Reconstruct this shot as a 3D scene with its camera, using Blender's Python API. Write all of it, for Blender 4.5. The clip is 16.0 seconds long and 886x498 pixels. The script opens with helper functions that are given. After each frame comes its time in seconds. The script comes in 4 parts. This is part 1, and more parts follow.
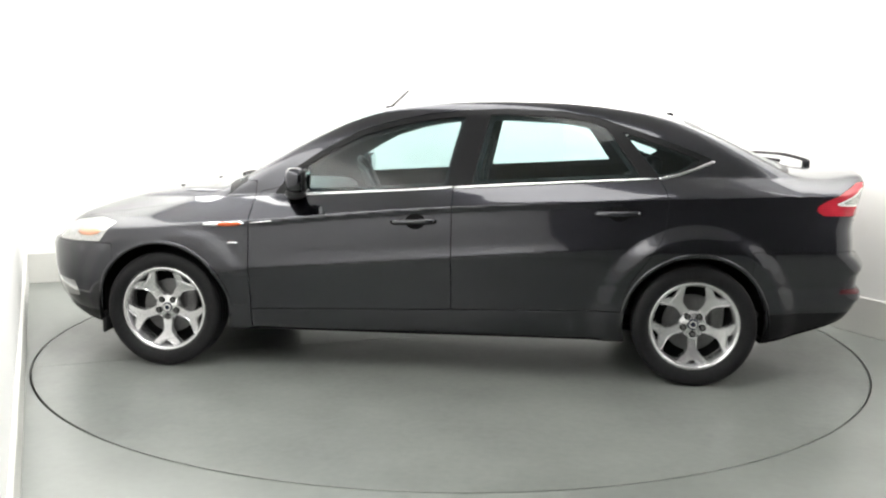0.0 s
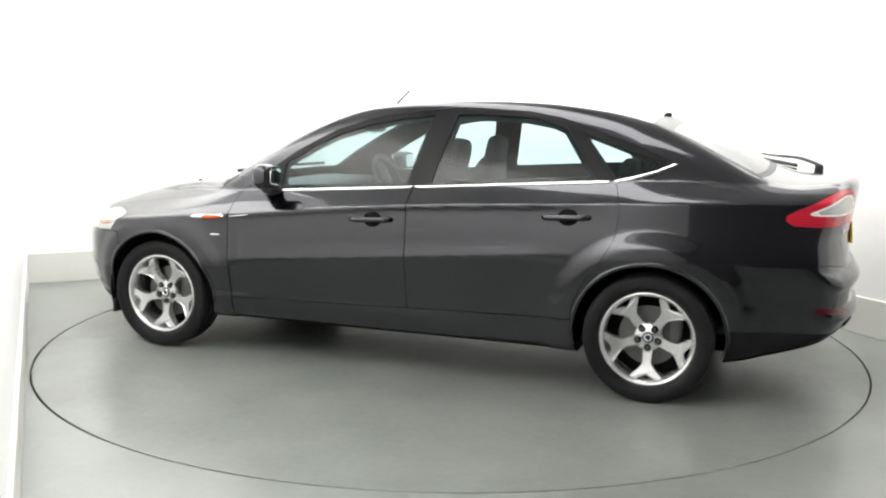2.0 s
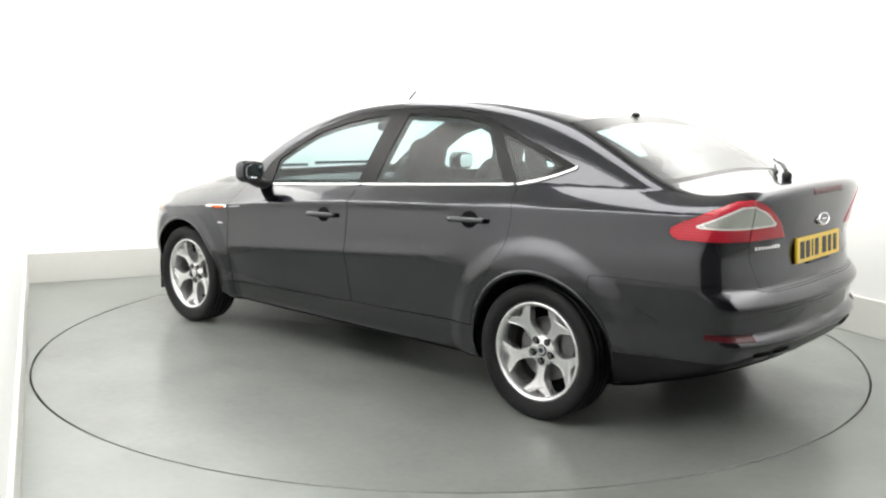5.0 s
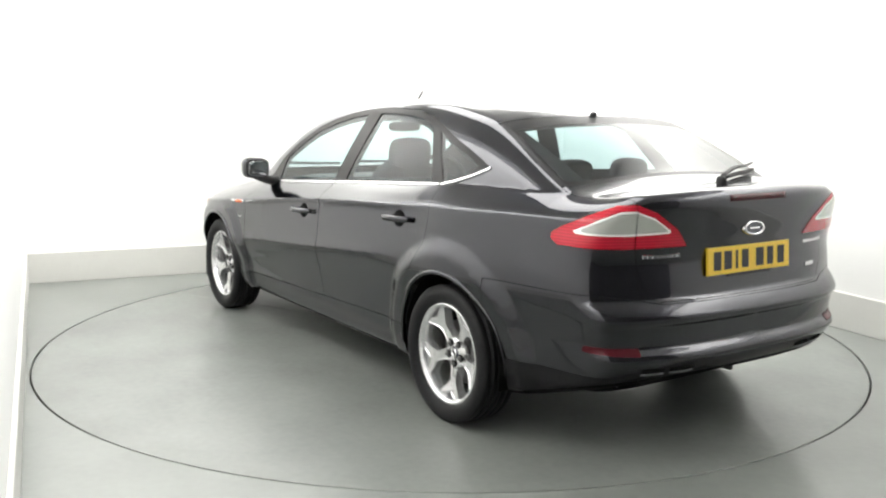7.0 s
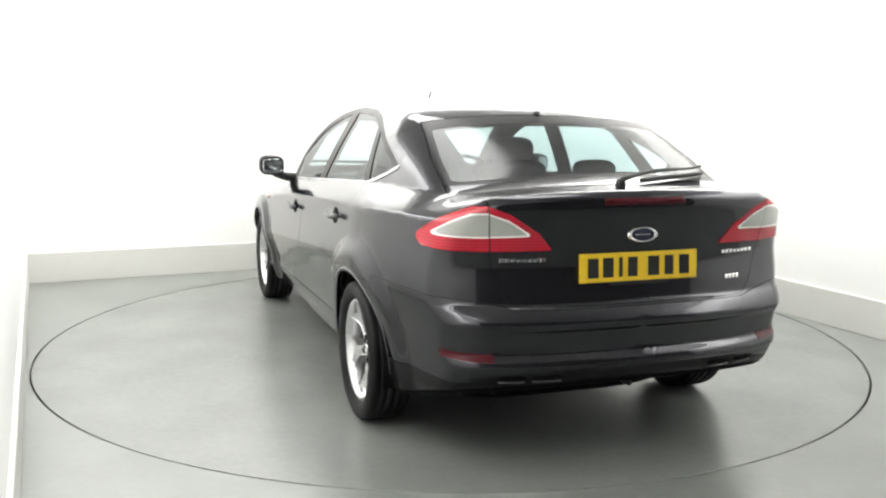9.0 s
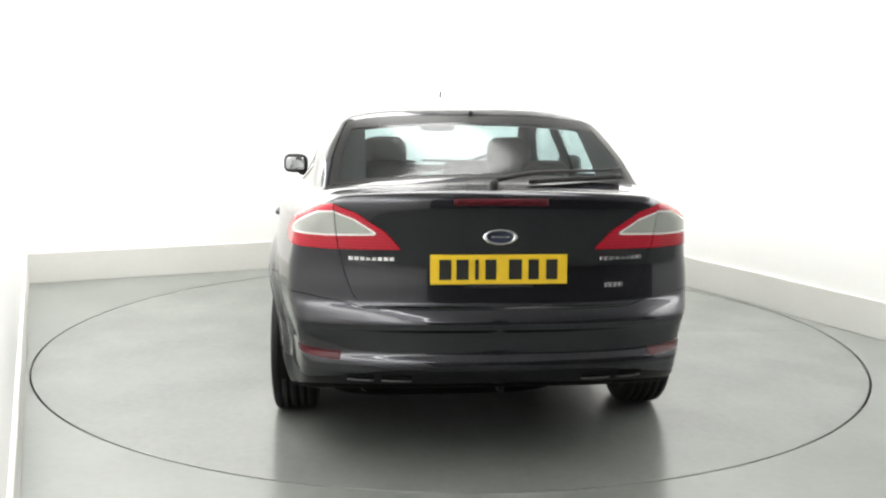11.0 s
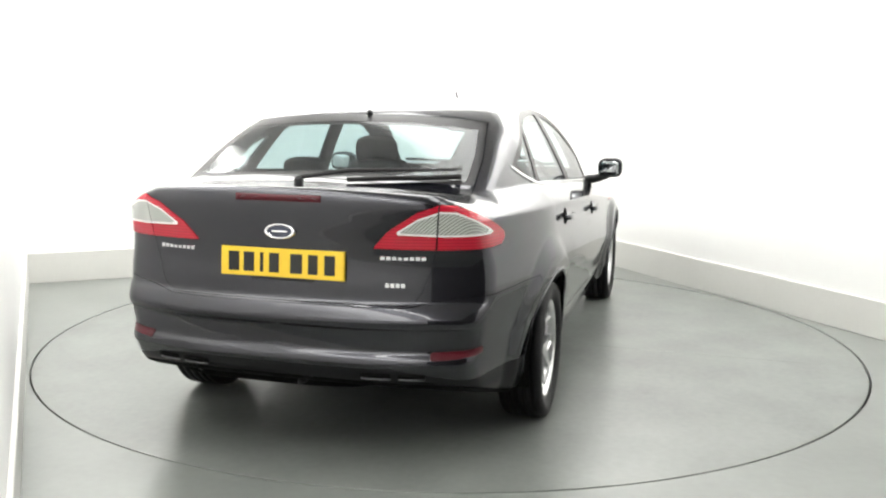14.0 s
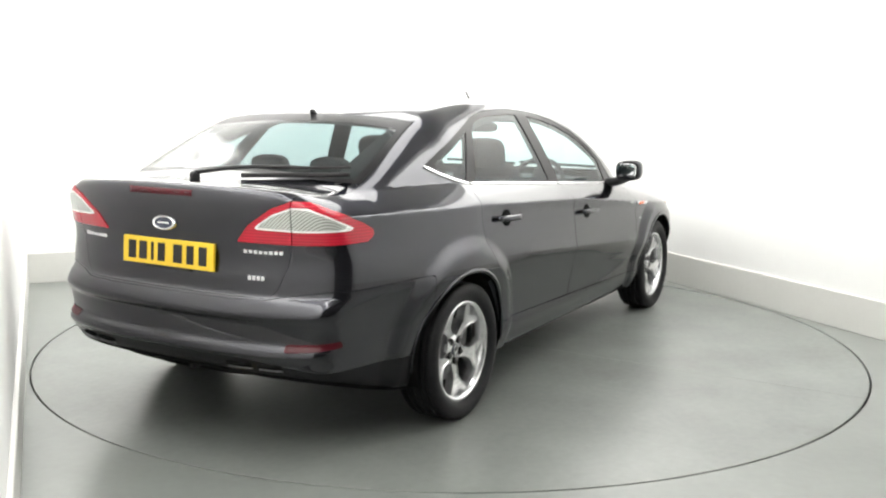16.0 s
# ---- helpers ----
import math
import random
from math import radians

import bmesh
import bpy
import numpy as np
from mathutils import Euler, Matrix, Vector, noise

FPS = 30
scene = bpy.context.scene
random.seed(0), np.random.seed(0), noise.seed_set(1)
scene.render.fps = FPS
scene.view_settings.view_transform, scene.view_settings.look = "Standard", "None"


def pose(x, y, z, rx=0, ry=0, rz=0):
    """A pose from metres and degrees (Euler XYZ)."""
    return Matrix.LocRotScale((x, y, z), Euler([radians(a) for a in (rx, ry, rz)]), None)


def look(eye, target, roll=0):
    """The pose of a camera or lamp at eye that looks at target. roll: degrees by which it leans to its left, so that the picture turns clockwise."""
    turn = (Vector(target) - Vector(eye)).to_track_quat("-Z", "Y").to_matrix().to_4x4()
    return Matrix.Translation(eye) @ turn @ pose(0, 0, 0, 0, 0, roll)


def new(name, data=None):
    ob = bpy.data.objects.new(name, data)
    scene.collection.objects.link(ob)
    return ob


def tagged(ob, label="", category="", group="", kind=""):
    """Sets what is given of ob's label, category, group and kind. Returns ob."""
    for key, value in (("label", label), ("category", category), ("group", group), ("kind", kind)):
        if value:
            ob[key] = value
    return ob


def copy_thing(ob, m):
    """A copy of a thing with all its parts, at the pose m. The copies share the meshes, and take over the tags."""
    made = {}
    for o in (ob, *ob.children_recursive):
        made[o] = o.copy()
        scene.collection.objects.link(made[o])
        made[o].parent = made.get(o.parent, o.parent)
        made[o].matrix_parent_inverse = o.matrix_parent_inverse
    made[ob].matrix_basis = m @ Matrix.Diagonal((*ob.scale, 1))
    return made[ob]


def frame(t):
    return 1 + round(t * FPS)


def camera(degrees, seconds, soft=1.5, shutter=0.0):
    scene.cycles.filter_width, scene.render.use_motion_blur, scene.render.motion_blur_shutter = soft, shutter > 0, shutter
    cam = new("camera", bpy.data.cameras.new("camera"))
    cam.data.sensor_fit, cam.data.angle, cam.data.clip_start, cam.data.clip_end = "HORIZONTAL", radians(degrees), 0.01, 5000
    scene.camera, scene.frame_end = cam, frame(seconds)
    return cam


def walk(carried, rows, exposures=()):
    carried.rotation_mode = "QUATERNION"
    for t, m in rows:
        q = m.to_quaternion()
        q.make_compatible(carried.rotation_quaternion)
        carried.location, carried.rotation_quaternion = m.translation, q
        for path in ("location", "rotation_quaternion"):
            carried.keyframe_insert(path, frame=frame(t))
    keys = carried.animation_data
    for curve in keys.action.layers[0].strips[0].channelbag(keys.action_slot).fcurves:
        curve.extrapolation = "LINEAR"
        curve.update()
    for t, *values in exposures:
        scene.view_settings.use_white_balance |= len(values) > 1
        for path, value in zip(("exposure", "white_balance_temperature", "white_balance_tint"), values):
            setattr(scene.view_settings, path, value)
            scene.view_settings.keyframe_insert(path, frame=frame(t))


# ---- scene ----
# Room axes: ROOM turns the plan so that the back wall runs along its first axis. The turntable's axis is the world's z axis.
EYE = (0.0, -5.6566, 1.4143)
cam = camera(52.149, 16.0, soft=2.2)
AIM = look(EYE, (-0.0407, -0.7145, 0.6557), 0.577)
walk(cam, [(0.0, AIM), (16.0, AIM)])


def heading(t):
    """The car's heading in degrees as the turntable goes round."""
    return 174.62 - 7.243 * t + 0.0100 * t * t - 0.000235 * t ** 3


# ---------------------------------------------------------------- light
world = bpy.data.worlds.new("world")
scene.world = world
world.use_nodes = True
world.node_tree.nodes["Background"].inputs["Color"].default_value = (0.9, 0.95, 1.0, 1)
world.node_tree.nodes["Background"].inputs["Strength"].default_value = 0.05
ROOM = Matrix.Rotation(radians(24.5), 4, "Z")
HALF, BACK, NEAR, TALL = 2.472, 2.735, -5.7, 3.3


def unseen_lamp(u, v, w, d, watts, rx=0, ry=0):
    """A soft lamp under the ceiling, out of view; rx and ry tip it towards a wall."""
    data = bpy.data.lights.new("unseen_lamp", "AREA")
    data.shape, data.size, data.size_y, data.energy = "RECTANGLE", w, d, watts
    data.color = (1.0, 0.99, 0.965)
    ob = new("unseen_lamp", data)
    ob.matrix_world = ROOM @ pose(u, v, TALL - (0.36 if rx or ry else 0.05), rx, ry)
    return ob


unseen_lamp(0.0, -0.2, 0.8, 4.6, 58)
# three washers added to brighten the walls, tipped away from the car
unseen_lamp(-1.85, -1.1, 0.7, 7.6, 212, 0, 66)
unseen_lamp(1.85, -1.1, 0.7, 7.6, 212, 0, -66)
unseen_lamp(0.0, 2.1, 3.0, 0.7, 78, 66, 0)
scene.view_settings.exposure = 0.0

# ---------------------------------------------------------------- materials
MATS = {}


def mat(name, color, rough=0.5, metal=0.0, coat=0.0, spec=0.5, noise_scale=0.0, amount=0.0, bump=0.0, rough_var=0.0, emit=0.0):
    """A surface with colour, gloss and a little uneven tone and relief at two scales."""
    if name in MATS:
        return MATS[name]
    m = bpy.data.materials.new(name)
    m.use_nodes = True
    nt = m.node_tree
    b = nt.nodes["Principled BSDF"]
    b.inputs["Base Color"].default_value = (*color, 1)
    b.inputs["Roughness"].default_value = rough
    b.inputs["Metallic"].default_value = metal
    b.inputs["Coat Weight"].default_value = coat
    b.inputs["Coat Roughness"].default_value = 0.05
    b.inputs["Specular IOR Level"].default_value = spec
    if metal == 1.0 and max(color) < 0.1:
        b.inputs["Specular Tint"].default_value = (0.35, 0.35, 0.36, 1)
    if noise_scale:
        co = nt.nodes.new("ShaderNodeTexCoord")
        n1, n2 = nt.nodes.new("ShaderNodeTexNoise"), nt.nodes.new("ShaderNodeTexNoise")
        n1.inputs["Scale"].default_value, n2.inputs["Scale"].default_value = noise_scale, noise_scale * 14
        n1.inputs["Detail"].default_value, n2.inputs["Detail"].default_value = 6, 3
        add = nt.nodes.new("ShaderNodeMath")
        add.operation = "MULTIPLY_ADD"
        add.inputs[1].default_value = 0.35
        for n in (n1, n2):
            nt.links.new(co.outputs["Object"], n.inputs["Vector"])
        nt.links.new(n2.outputs["Fac"], add.inputs[0])
        nt.links.new(n1.outputs["Fac"], add.inputs[2])
        if amount:
            ramp = nt.nodes.new("ShaderNodeMapRange")
            ramp.inputs["From Min"].default_value, ramp.inputs["From Max"].default_value = 0.4, 0.95
            ramp.inputs["To Min"].default_value, ramp.inputs["To Max"].default_value = 1 - amount, 1 + amount
            mix = nt.nodes.new("ShaderNodeVectorMath")
            mix.operation = "SCALE"
            mix.inputs[0].default_value = color
            nt.links.new(add.outputs[0], ramp.inputs["Value"])
            nt.links.new(ramp.outputs[0], mix.inputs["Scale"])
            nt.links.new(mix.outputs[0], b.inputs["Base Color"])
        if rough_var:
            r2 = nt.nodes.new("ShaderNodeMapRange")
            r2.inputs["From Min"].default_value, r2.inputs["From Max"].default_value = 0.4, 0.95
            r2.inputs["To Min"].default_value, r2.inputs["To Max"].default_value = rough - rough_var, rough + rough_var
            nt.links.new(add.outputs[0], r2.inputs["Value"])
            nt.links.new(r2.outputs[0], b.inputs["Roughness"])
        if bump:
            bp = nt.nodes.new("ShaderNodeBump")
            bp.inputs["Strength"].default_value, bp.inputs["Distance"].default_value = bump, 0.004
            nt.links.new(add.outputs[0], bp.inputs["Height"])
            nt.links.new(bp.outputs[0], b.inputs["Normal"])
    MATS[name] = m
    return m


def glass_mat(name, tint, base_gloss=0.04, blur=0.02):
    """Thin tinted glass: light goes straight through, and the surface mirrors by Fresnel."""
    if name in MATS:
        return MATS[name]
    m = bpy.data.materials.new(name)
    m.use_nodes = True
    nt = m.node_tree
    nt.nodes.remove(nt.nodes["Principled BSDF"])
    tr, gl = nt.nodes.new("ShaderNodeBsdfTransparent"), nt.nodes.new("ShaderNodeBsdfGlossy")
    lw, mx = nt.nodes.new("ShaderNodeLayerWeight"), nt.nodes.new("ShaderNodeMixShader")
    pw, sc = nt.nodes.new("ShaderNodeMath"), nt.nodes.new("ShaderNodeMath")
    lw.inputs["Blend"].default_value = 0.5
    pw.operation, sc.operation = "POWER", "MULTIPLY_ADD"
    pw.inputs[1].default_value = 5.0
    sc.inputs[1].default_value, sc.inputs[2].default_value = 0.85, base_gloss
    nt.links.new(lw.outputs["Facing"], pw.inputs[0])
    nt.links.new(pw.outputs[0], sc.inputs[0])
    tr.inputs["Color"].default_value = (*tint, 1)
    gl.inputs["Roughness"].default_value = blur
    nt.links.new(sc.outputs[0], mx.inputs[0])
    nt.links.new(tr.outputs[0], mx.inputs[1])
    nt.links.new(gl.outputs[0], mx.inputs[2])
    nt.links.new(mx.outputs[0], nt.nodes["Material Output"].inputs["Surface"])
    MATS[name] = m
    return m


def lens_mat(name, color, rough, metal, coat, way="DIAGONAL", scale=60.0, low=0.55):
    """A moulded lamp lens with fine level ribs."""
    m = mat(name, color, rough, metal, coat)
    nt = m.node_tree
    b = nt.nodes["Principled BSDF"]
    co, wave, bp = nt.nodes.new("ShaderNodeTexCoord"), nt.nodes.new("ShaderNodeTexWave"), nt.nodes.new("ShaderNodeBump")
    wave.bands_direction, wave.wave_profile = way, "SIN"
    wave.inputs["Scale"].default_value = scale
    bp.inputs["Strength"].default_value, bp.inputs["Distance"].default_value = 0.25, 0.002
    mix = nt.nodes.new("ShaderNodeMapRange")
    mix.inputs["To Min"].default_value, mix.inputs["To Max"].default_value = low, 1.18
    sc = nt.nodes.new("ShaderNodeVectorMath")
    sc.operation = "SCALE"
    sc.inputs[0].default_value = color
    nt.links.new(co.outputs["Object"], wave.inputs["Vector"])
    nt.links.new(wave.outputs["Fac"], bp.inputs["Height"])
    nt.links.new(bp.outputs[0], b.inputs["Normal"])
    nt.links.new(wave.outputs["Fac"], mix.inputs["Value"])
    nt.links.new(mix.outputs[0], sc.inputs["Scale"])
    nt.links.new(sc.outputs[0], b.inputs["Base Color"])
    return m


PAINT = mat("grey metallic paint", (0.0265, 0.0270, 0.0345), 0.26, 1.0, 1.0, 0.5, 900.0, 0.10)
PAINT.node_tree.nodes["Principled BSDF"].inputs["Coat IOR"].default_value = 1.62
GLOSS_BLACK = mat("black window trim", (0.012, 0.012, 0.013), 0.32, 0, 0, 0.14)
BLACK = mat("black plastic", (0.018, 0.018, 0.019), 0.55, 0, 0, 0.4, 60, 0.2, 0.1)
DARK = mat("dark cavity", (0.006, 0.006, 0.006), 0.9, 0, 0, 0.1)
LINING = mat("grey interior lining", (0.022, 0.023, 0.025), 0.85, 0, 0, 0.2, 40, 0.2, 0.1)
SEATCLOTH = mat("charcoal seat cloth", (0.024, 0.0255, 0.029), 0.8, 0, 0, 0.3, 30, 0.25, 0.08)
CHROME = mat("polished chrome", (0.82, 0.82, 0.83), 0.12, 1.0)
ALLOY = mat("silver alloy", (0.72, 0.72, 0.73), 0.22, 0.8, 0.5, 0.5, 40, 0.08)
STEEL = mat("brushed brake steel", (0.14, 0.14, 0.14), 0.45, 1.0, 0, 0.5, 90, 0.2)
RUBBER = mat("tyre rubber", (0.012, 0.012, 0.013), 0.6, 0, 0, 0.22, 70, 0.25, 0.15)
RED = lens_mat("red ribbed lamp lens", (0.50, 0.013, 0.032), 0.2, 0, 0.25, "Z", 26.0, 0.80)
DEEP_RED = mat("deep red lens", (0.07, 0.003, 0.008), 0.3, 0, 0.0, 0.3)
CLEAR_LENS = lens_mat("clear ribbed lamp lens", (0.60, 0.61, 0.57), 0.18, 0.2, 0.5, low=0.45)
SILVER_RIM = mat("silver lamp border", (0.92, 0.92, 0.90), 0.25, 0.0, 0.6)
AMBER = mat("amber lens", (0.75, 0.13, 0.03), 0.15, 0, 0.5)
HEAD = mat("headlamp lens", (0.50, 0.50, 0.48), 0.12, 0.35, 0.8, 0.5, 45, 0.25)
PLATE = mat("yellow plate", (0.85, 0.57, 0.03), 0.35, 0, 0.2, 0.5, 30, 0.05)
INK = mat("black plate ink", (0.012, 0.012, 0.012), 0.45)
NAVY = mat("dark badge enamel", (0.03, 0.035, 0.06), 0.2, 0.2, 0.6)
GLASS = glass_mat("green tinted glass", (0.72, 0.85, 0.855))
DARK_GLASS = glass_mat("smoked rear glass", (0.58, 0.68, 0.685), 0.085, 0.16)
FLOOR = mat("grey painted floor", (0.205, 0.219, 0.205), 0.28, 0, 0, 0.55, 1.6, 0.14)
DECK = mat("grey turntable paint", (0.200, 0.214, 0.200), 0.27, 0, 0, 0.55, 1.8, 0.14)
WALL = mat("white wall paint", (0.88, 0.88, 0.865), 0.7, 0, 0, 0.3, 1.5, 0.02, 0.05)
CEILING = mat("dull grey ceiling paint", (0.42, 0.42, 0.42), 0.8, 0, 0, 0.2, 1.2, 0.04)
SKIRT = mat("off-white skirting paint", (0.66, 0.657, 0.626), 0.5, 0, 0, 0.4, 2.0, 0.04, 0.05)
# for the added wall behind the camera, dark so the car mirrors little there
NEARWALL = mat("dark unseen wall", (0.09, 0.09, 0.094), 0.8, 0, 0, 0.2, 1.2, 0.06)
GROOVE = mat("dark groove", (0.02, 0.02, 0.018), 0.8)


# ---------------------------------------------------------------- mesh helpers
def mesh_of(name, verts, faces, material, smooth=True):
    me = bpy.data.meshes.new(name)
    me.from_pydata([tuple(map(float, v)) for v in verts], [], [tuple(int(i) for i in f) for f in faces])
    me.materials.append(material)
    if smooth:
        me.polygons.foreach_set("use_smooth", [True] * len(me.polygons))
    me.update()
    return me


def link(name, me, parent=None, label="", m=None):
    ob = new(name, me)
    ob.parent = parent
    if m is not None:
        ob.matrix_basis = m
    return tagged(ob, label)


def part(name, bm, material, parent, label="", smooth=False, m=None):
    """Links a bmesh as one mesh object under a thing or a part."""
    me = bpy.data.meshes.new(name)
    bm.to_mesh(me)
    bm.free()
    me.materials.append(material)
    if smooth:
        me.polygons.foreach_set("use_smooth", [True] * len(me.polygons))
    return link(name, me, parent, label, m)


def box(cx, cy, cz, sx, sy, sz, bevel=0.0, segs=2, bm=None, m=None):
    bm = bm or bmesh.new()
    made = bmesh.ops.create_cube(bm, size=1.0, matrix=(m or Matrix()) @ Matrix.LocRotScale((cx, cy, cz), None, (sx, sy, sz)))
    if bevel:
        edges = list({e for v in made["verts"] for e in v.link_edges})
        bmesh.ops.bevel(bm, geom=edges, offset=bevel, segments=segs, profile=0.5, affect="EDGES")
    return bm


def tube(points, radius, sides=8, bm=None, flat=1.0):
    """A bent rod through the points, with closed ends."""
    bm = bm or bmesh.new()
    pts = [Vector(p) for p in points]
    rings = []
    for i, p in enumerate(pts):
        way = (pts[min(i + 1, len(pts) - 1)] - pts[max(i - 1, 0)]).normalized()
        a = way.cross(Vector((0, 0, 1)))
        a = a.normalized() if a.length > 0.05 else Vector((1, 0, 0))
        b = way.cross(a).normalized()
        r = radius[i] if isinstance(radius, (list, tuple)) else radius
        rings.append([bm.verts.new(p + a * r * math.cos(k * math.tau / sides) + b * r * flat * math.sin(k * math.tau / sides)) for k in range(sides)])
    for p, q in zip(rings, rings[1:]):
        for k in range(sides):
            bm.faces.new((p[k], p[(k + 1) % sides], q[(k + 1) % sides], q[k]))
    bm.faces.new(rings[0][::-1])
    bm.faces.new(rings[-1])
    bmesh.ops.recalc_face_normals(bm, faces=bm.faces)
    return bm


def lathe(profile, n=72, axis="y", bm=None):
    """Turns a profile of (along, radius) round the axis; closed where the radius is 0 or the profile meets itself."""
    bm = bm or bmesh.new()
    rings = []
    for a, r in profile:
        ring = []
        for k in range(n):
            c, s = r * math.cos(k * math.tau / n), r * math.sin(k * math.tau / n)
            ring.append(bm.verts.new((c, a, s) if axis == "y" else (c, s, a)))
        rings.append(ring)
    for p, q in zip(rings, rings[1:]):
        for k in range(n):
            bm.faces.new((p[k], p[(k + 1) % n], q[(k + 1) % n], q[k]))
    bmesh.ops.remove_doubles(bm, verts=bm.verts, dist=1e-6)
    bmesh.ops.recalc_face_normals(bm, faces=bm.faces)
    return bm


def blob(cx, cy, cz, sx, sy, sz, power=3.0, nu=28, nv=16, bm=None, m=None):
    """A cushion shape: a rounded box of the given full sizes."""
    bm = bm or bmesh.new()
    m = m or Matrix()
    sg = lambda v: math.copysign(abs(v) ** (2 / power), v)
    grid = []
    for j in range(nv + 1):
        b = -math.pi / 2 + math.pi * j / nv
        row = []
        for i in range(nu):
            a = math.tau * i / nu
            row.append(bm.verts.new(m @ Vector((cx + sx / 2 * sg(math.cos(b)) * sg(math.cos(a)), cy + sy / 2 * sg(math.cos(b)) * sg(math.sin(a)), cz + sz / 2 * sg(math.sin(b))))))
        grid.append(row)
    for p, q in zip(grid, grid[1:]):
        for i in range(nu):
            bm.faces.new((p[i], p[(i + 1) % nu], q[(i + 1) % nu], q[i]))
    bmesh.ops.remove_doubles(bm, verts=bm.verts, dist=1e-6)
    return bm


# ---------------------------------------------------------------- the room
def wall_slab(name, u0, u1, v0, v1, z0, z1, material, label, category="wall"):
    bm = box((u0 + u1) / 2, (v0 + v1) / 2, (z0 + z1) / 2, u1 - u0, v1 - v0, z1 - z0)
    ob = part(name, bm, material, None, label)
    ob.matrix_basis = ROOM
    return tagged(ob, label, category, kind="structure")


SK, SKH = 0.02, 0.245          # skirting thickness and height
TABLE_R = 2.449


def room():
    wall_slab("wall_west", -HALF - SK - 0.15, -HALF - SK, NEAR, BACK + SK + 0.15, -0.02, TALL, WALL, "plain white painted studio side wall")
    wall_slab("wall_east", HALF + SK, HALF + SK + 0.15, NEAR, BACK + SK + 0.15, -0.02, TALL, WALL, "plain white painted studio side wall")
    wall_slab("wall_north", -HALF - SK, HALF + SK, BACK + SK, BACK + SK + 0.15, -0.02, TALL, WALL, "plain white painted studio back wall")
    # the south wall is added out of view, to give the car dark reflections
    wall_slab("wall_south", -HALF - SK, HALF + SK, NEAR - 0.15, NEAR, -0.02, TALL, NEARWALL, "unseen dark wall behind the camera, added for dark reflections")
    wall_slab("ceiling", -HALF - 0.2, HALF + 0.2, NEAR - 0.15, BACK + 0.2, TALL, TALL + 0.1, CEILING, "plain dull grey studio ceiling", "ceiling")
    for name, u0, u1, v0, v1 in (("baseboard_west", -HALF - SK, -HALF, NEAR, BACK), ("baseboard_east", HALF, HALF + SK, NEAR, BACK), ("baseboard_north", -HALF - SK, HALF + SK, BACK, BACK + SK)):
        bm = box((u0 + u1) / 2, (v0 + v1) / 2, SKH / 2, u1 - u0, v1 - v0, SKH, 0.004, 1)
        ob = part(name, bm, SKIRT, None)
        ob.matrix_basis = ROOM
        tagged(ob, "tall off-white painted skirting along the wall", "skirting", kind="structure")
    # floor with a round opening for the turntable
    bm = bmesh.new()
    n = 180
    hole = TABLE_R + 0.006
    inner = [bm.verts.new((hole * math.cos(k * math.tau / n), hole * math.sin(k * math.tau / n), 0)) for k in range(n)]
    low = [bm.verts.new((hole * math.cos(k * math.tau / n), hole * math.sin(k * math.tau / n), -0.03)) for k in range(n)]
    outer = []
    for k in range(n):
        a = k * math.tau / n
        c, s = math.cos(a), math.sin(a)
        t = min((HALF + 0.1) / max(abs(c), 1e-6), ((BACK + 0.1) if s > 0 else -(NEAR - 0.1)) / max(abs(s), 1e-6))
        outer.append(bm.verts.new((c * t, s * t, 0)))
    for k in range(n):
        j = (k + 1) % n
        bm.faces.new((inner[k], inner[j], outer[j], outer[k]))
        bm.faces.new((low[k], low[j], inner[j], inner[k]))
    rot = ROOM.to_3x3()
    bmesh.ops.rotate(bm, verts=bm.verts, cent=(0, 0, 0), matrix=rot)
    bmesh.ops.recalc_face_normals(bm, faces=bm.faces)
    ob = part("floor", bm, FLOOR, None)
    tagged(ob, "grey-green painted glossy studio floor round the turntable", "floor", kind="structure")
    pit = part("turntable_pit", lathe([(-0.035, 0.0), (-0.035, TABLE_R + 0.03)], 120, "z"), GROOVE, None)
    tagged(pit, "dark recess below the turntable edge", "pit", kind="structure")


def turntable():
    """A round deck of two plates with fine radial joints between them."""
    root = tagged(new("turntable"), "round grey-green painted turntable flush with the floor", "turntable")
    r, g = TABLE_R - 0.006, 0.002
    part("base", lathe([(-0.03, 0.0), (-0.03, r - 0.02), (-0.008, r - 0.02), (-0.008, 0.0)], 120, "z"), GROOVE, root)
    for a0, a1 in ((26.5, 269.0), (269.0, 386.5)):
        bm = bmesh.new()
        n = int((a1 - a0) / 2)
        mid = radians((a0 + a1) / 2)
        off = Vector((math.cos(mid), math.sin(mid), 0)) * g / max(0.2, math.sin(radians(min(a1 - a0, 360 - a1 + a0) / 2)))
        rows = []
        for rad, z in ((r, -0.007), (r, -0.002), (r - 0.002, 0.0)):
            rows.append([bm.verts.new(Vector((rad * math.cos(t), rad * math.sin(t), z)) + off) for t in (radians(a0 + (a1 - a0) * k / n) for k in range(n + 1))])
        hub, low = bm.verts.new(off), bm.verts.new(off + Vector((0, 0, -0.007)))
        for k in range(n):
            for p, q in zip(rows, rows[1:]):
                bm.faces.new((p[k], p[k + 1], q[k + 1], q[k]))
            bm.faces.new((rows[2][k], rows[2][k + 1], hub))
        for k in (0, n):
            bm.faces.new((rows[0][k], rows[1][k], rows[2][k], hub, low))
        bmesh.ops.recalc_face_normals(bm, faces=bm.faces)
        part("plate", bm, DECK, root)
    return root


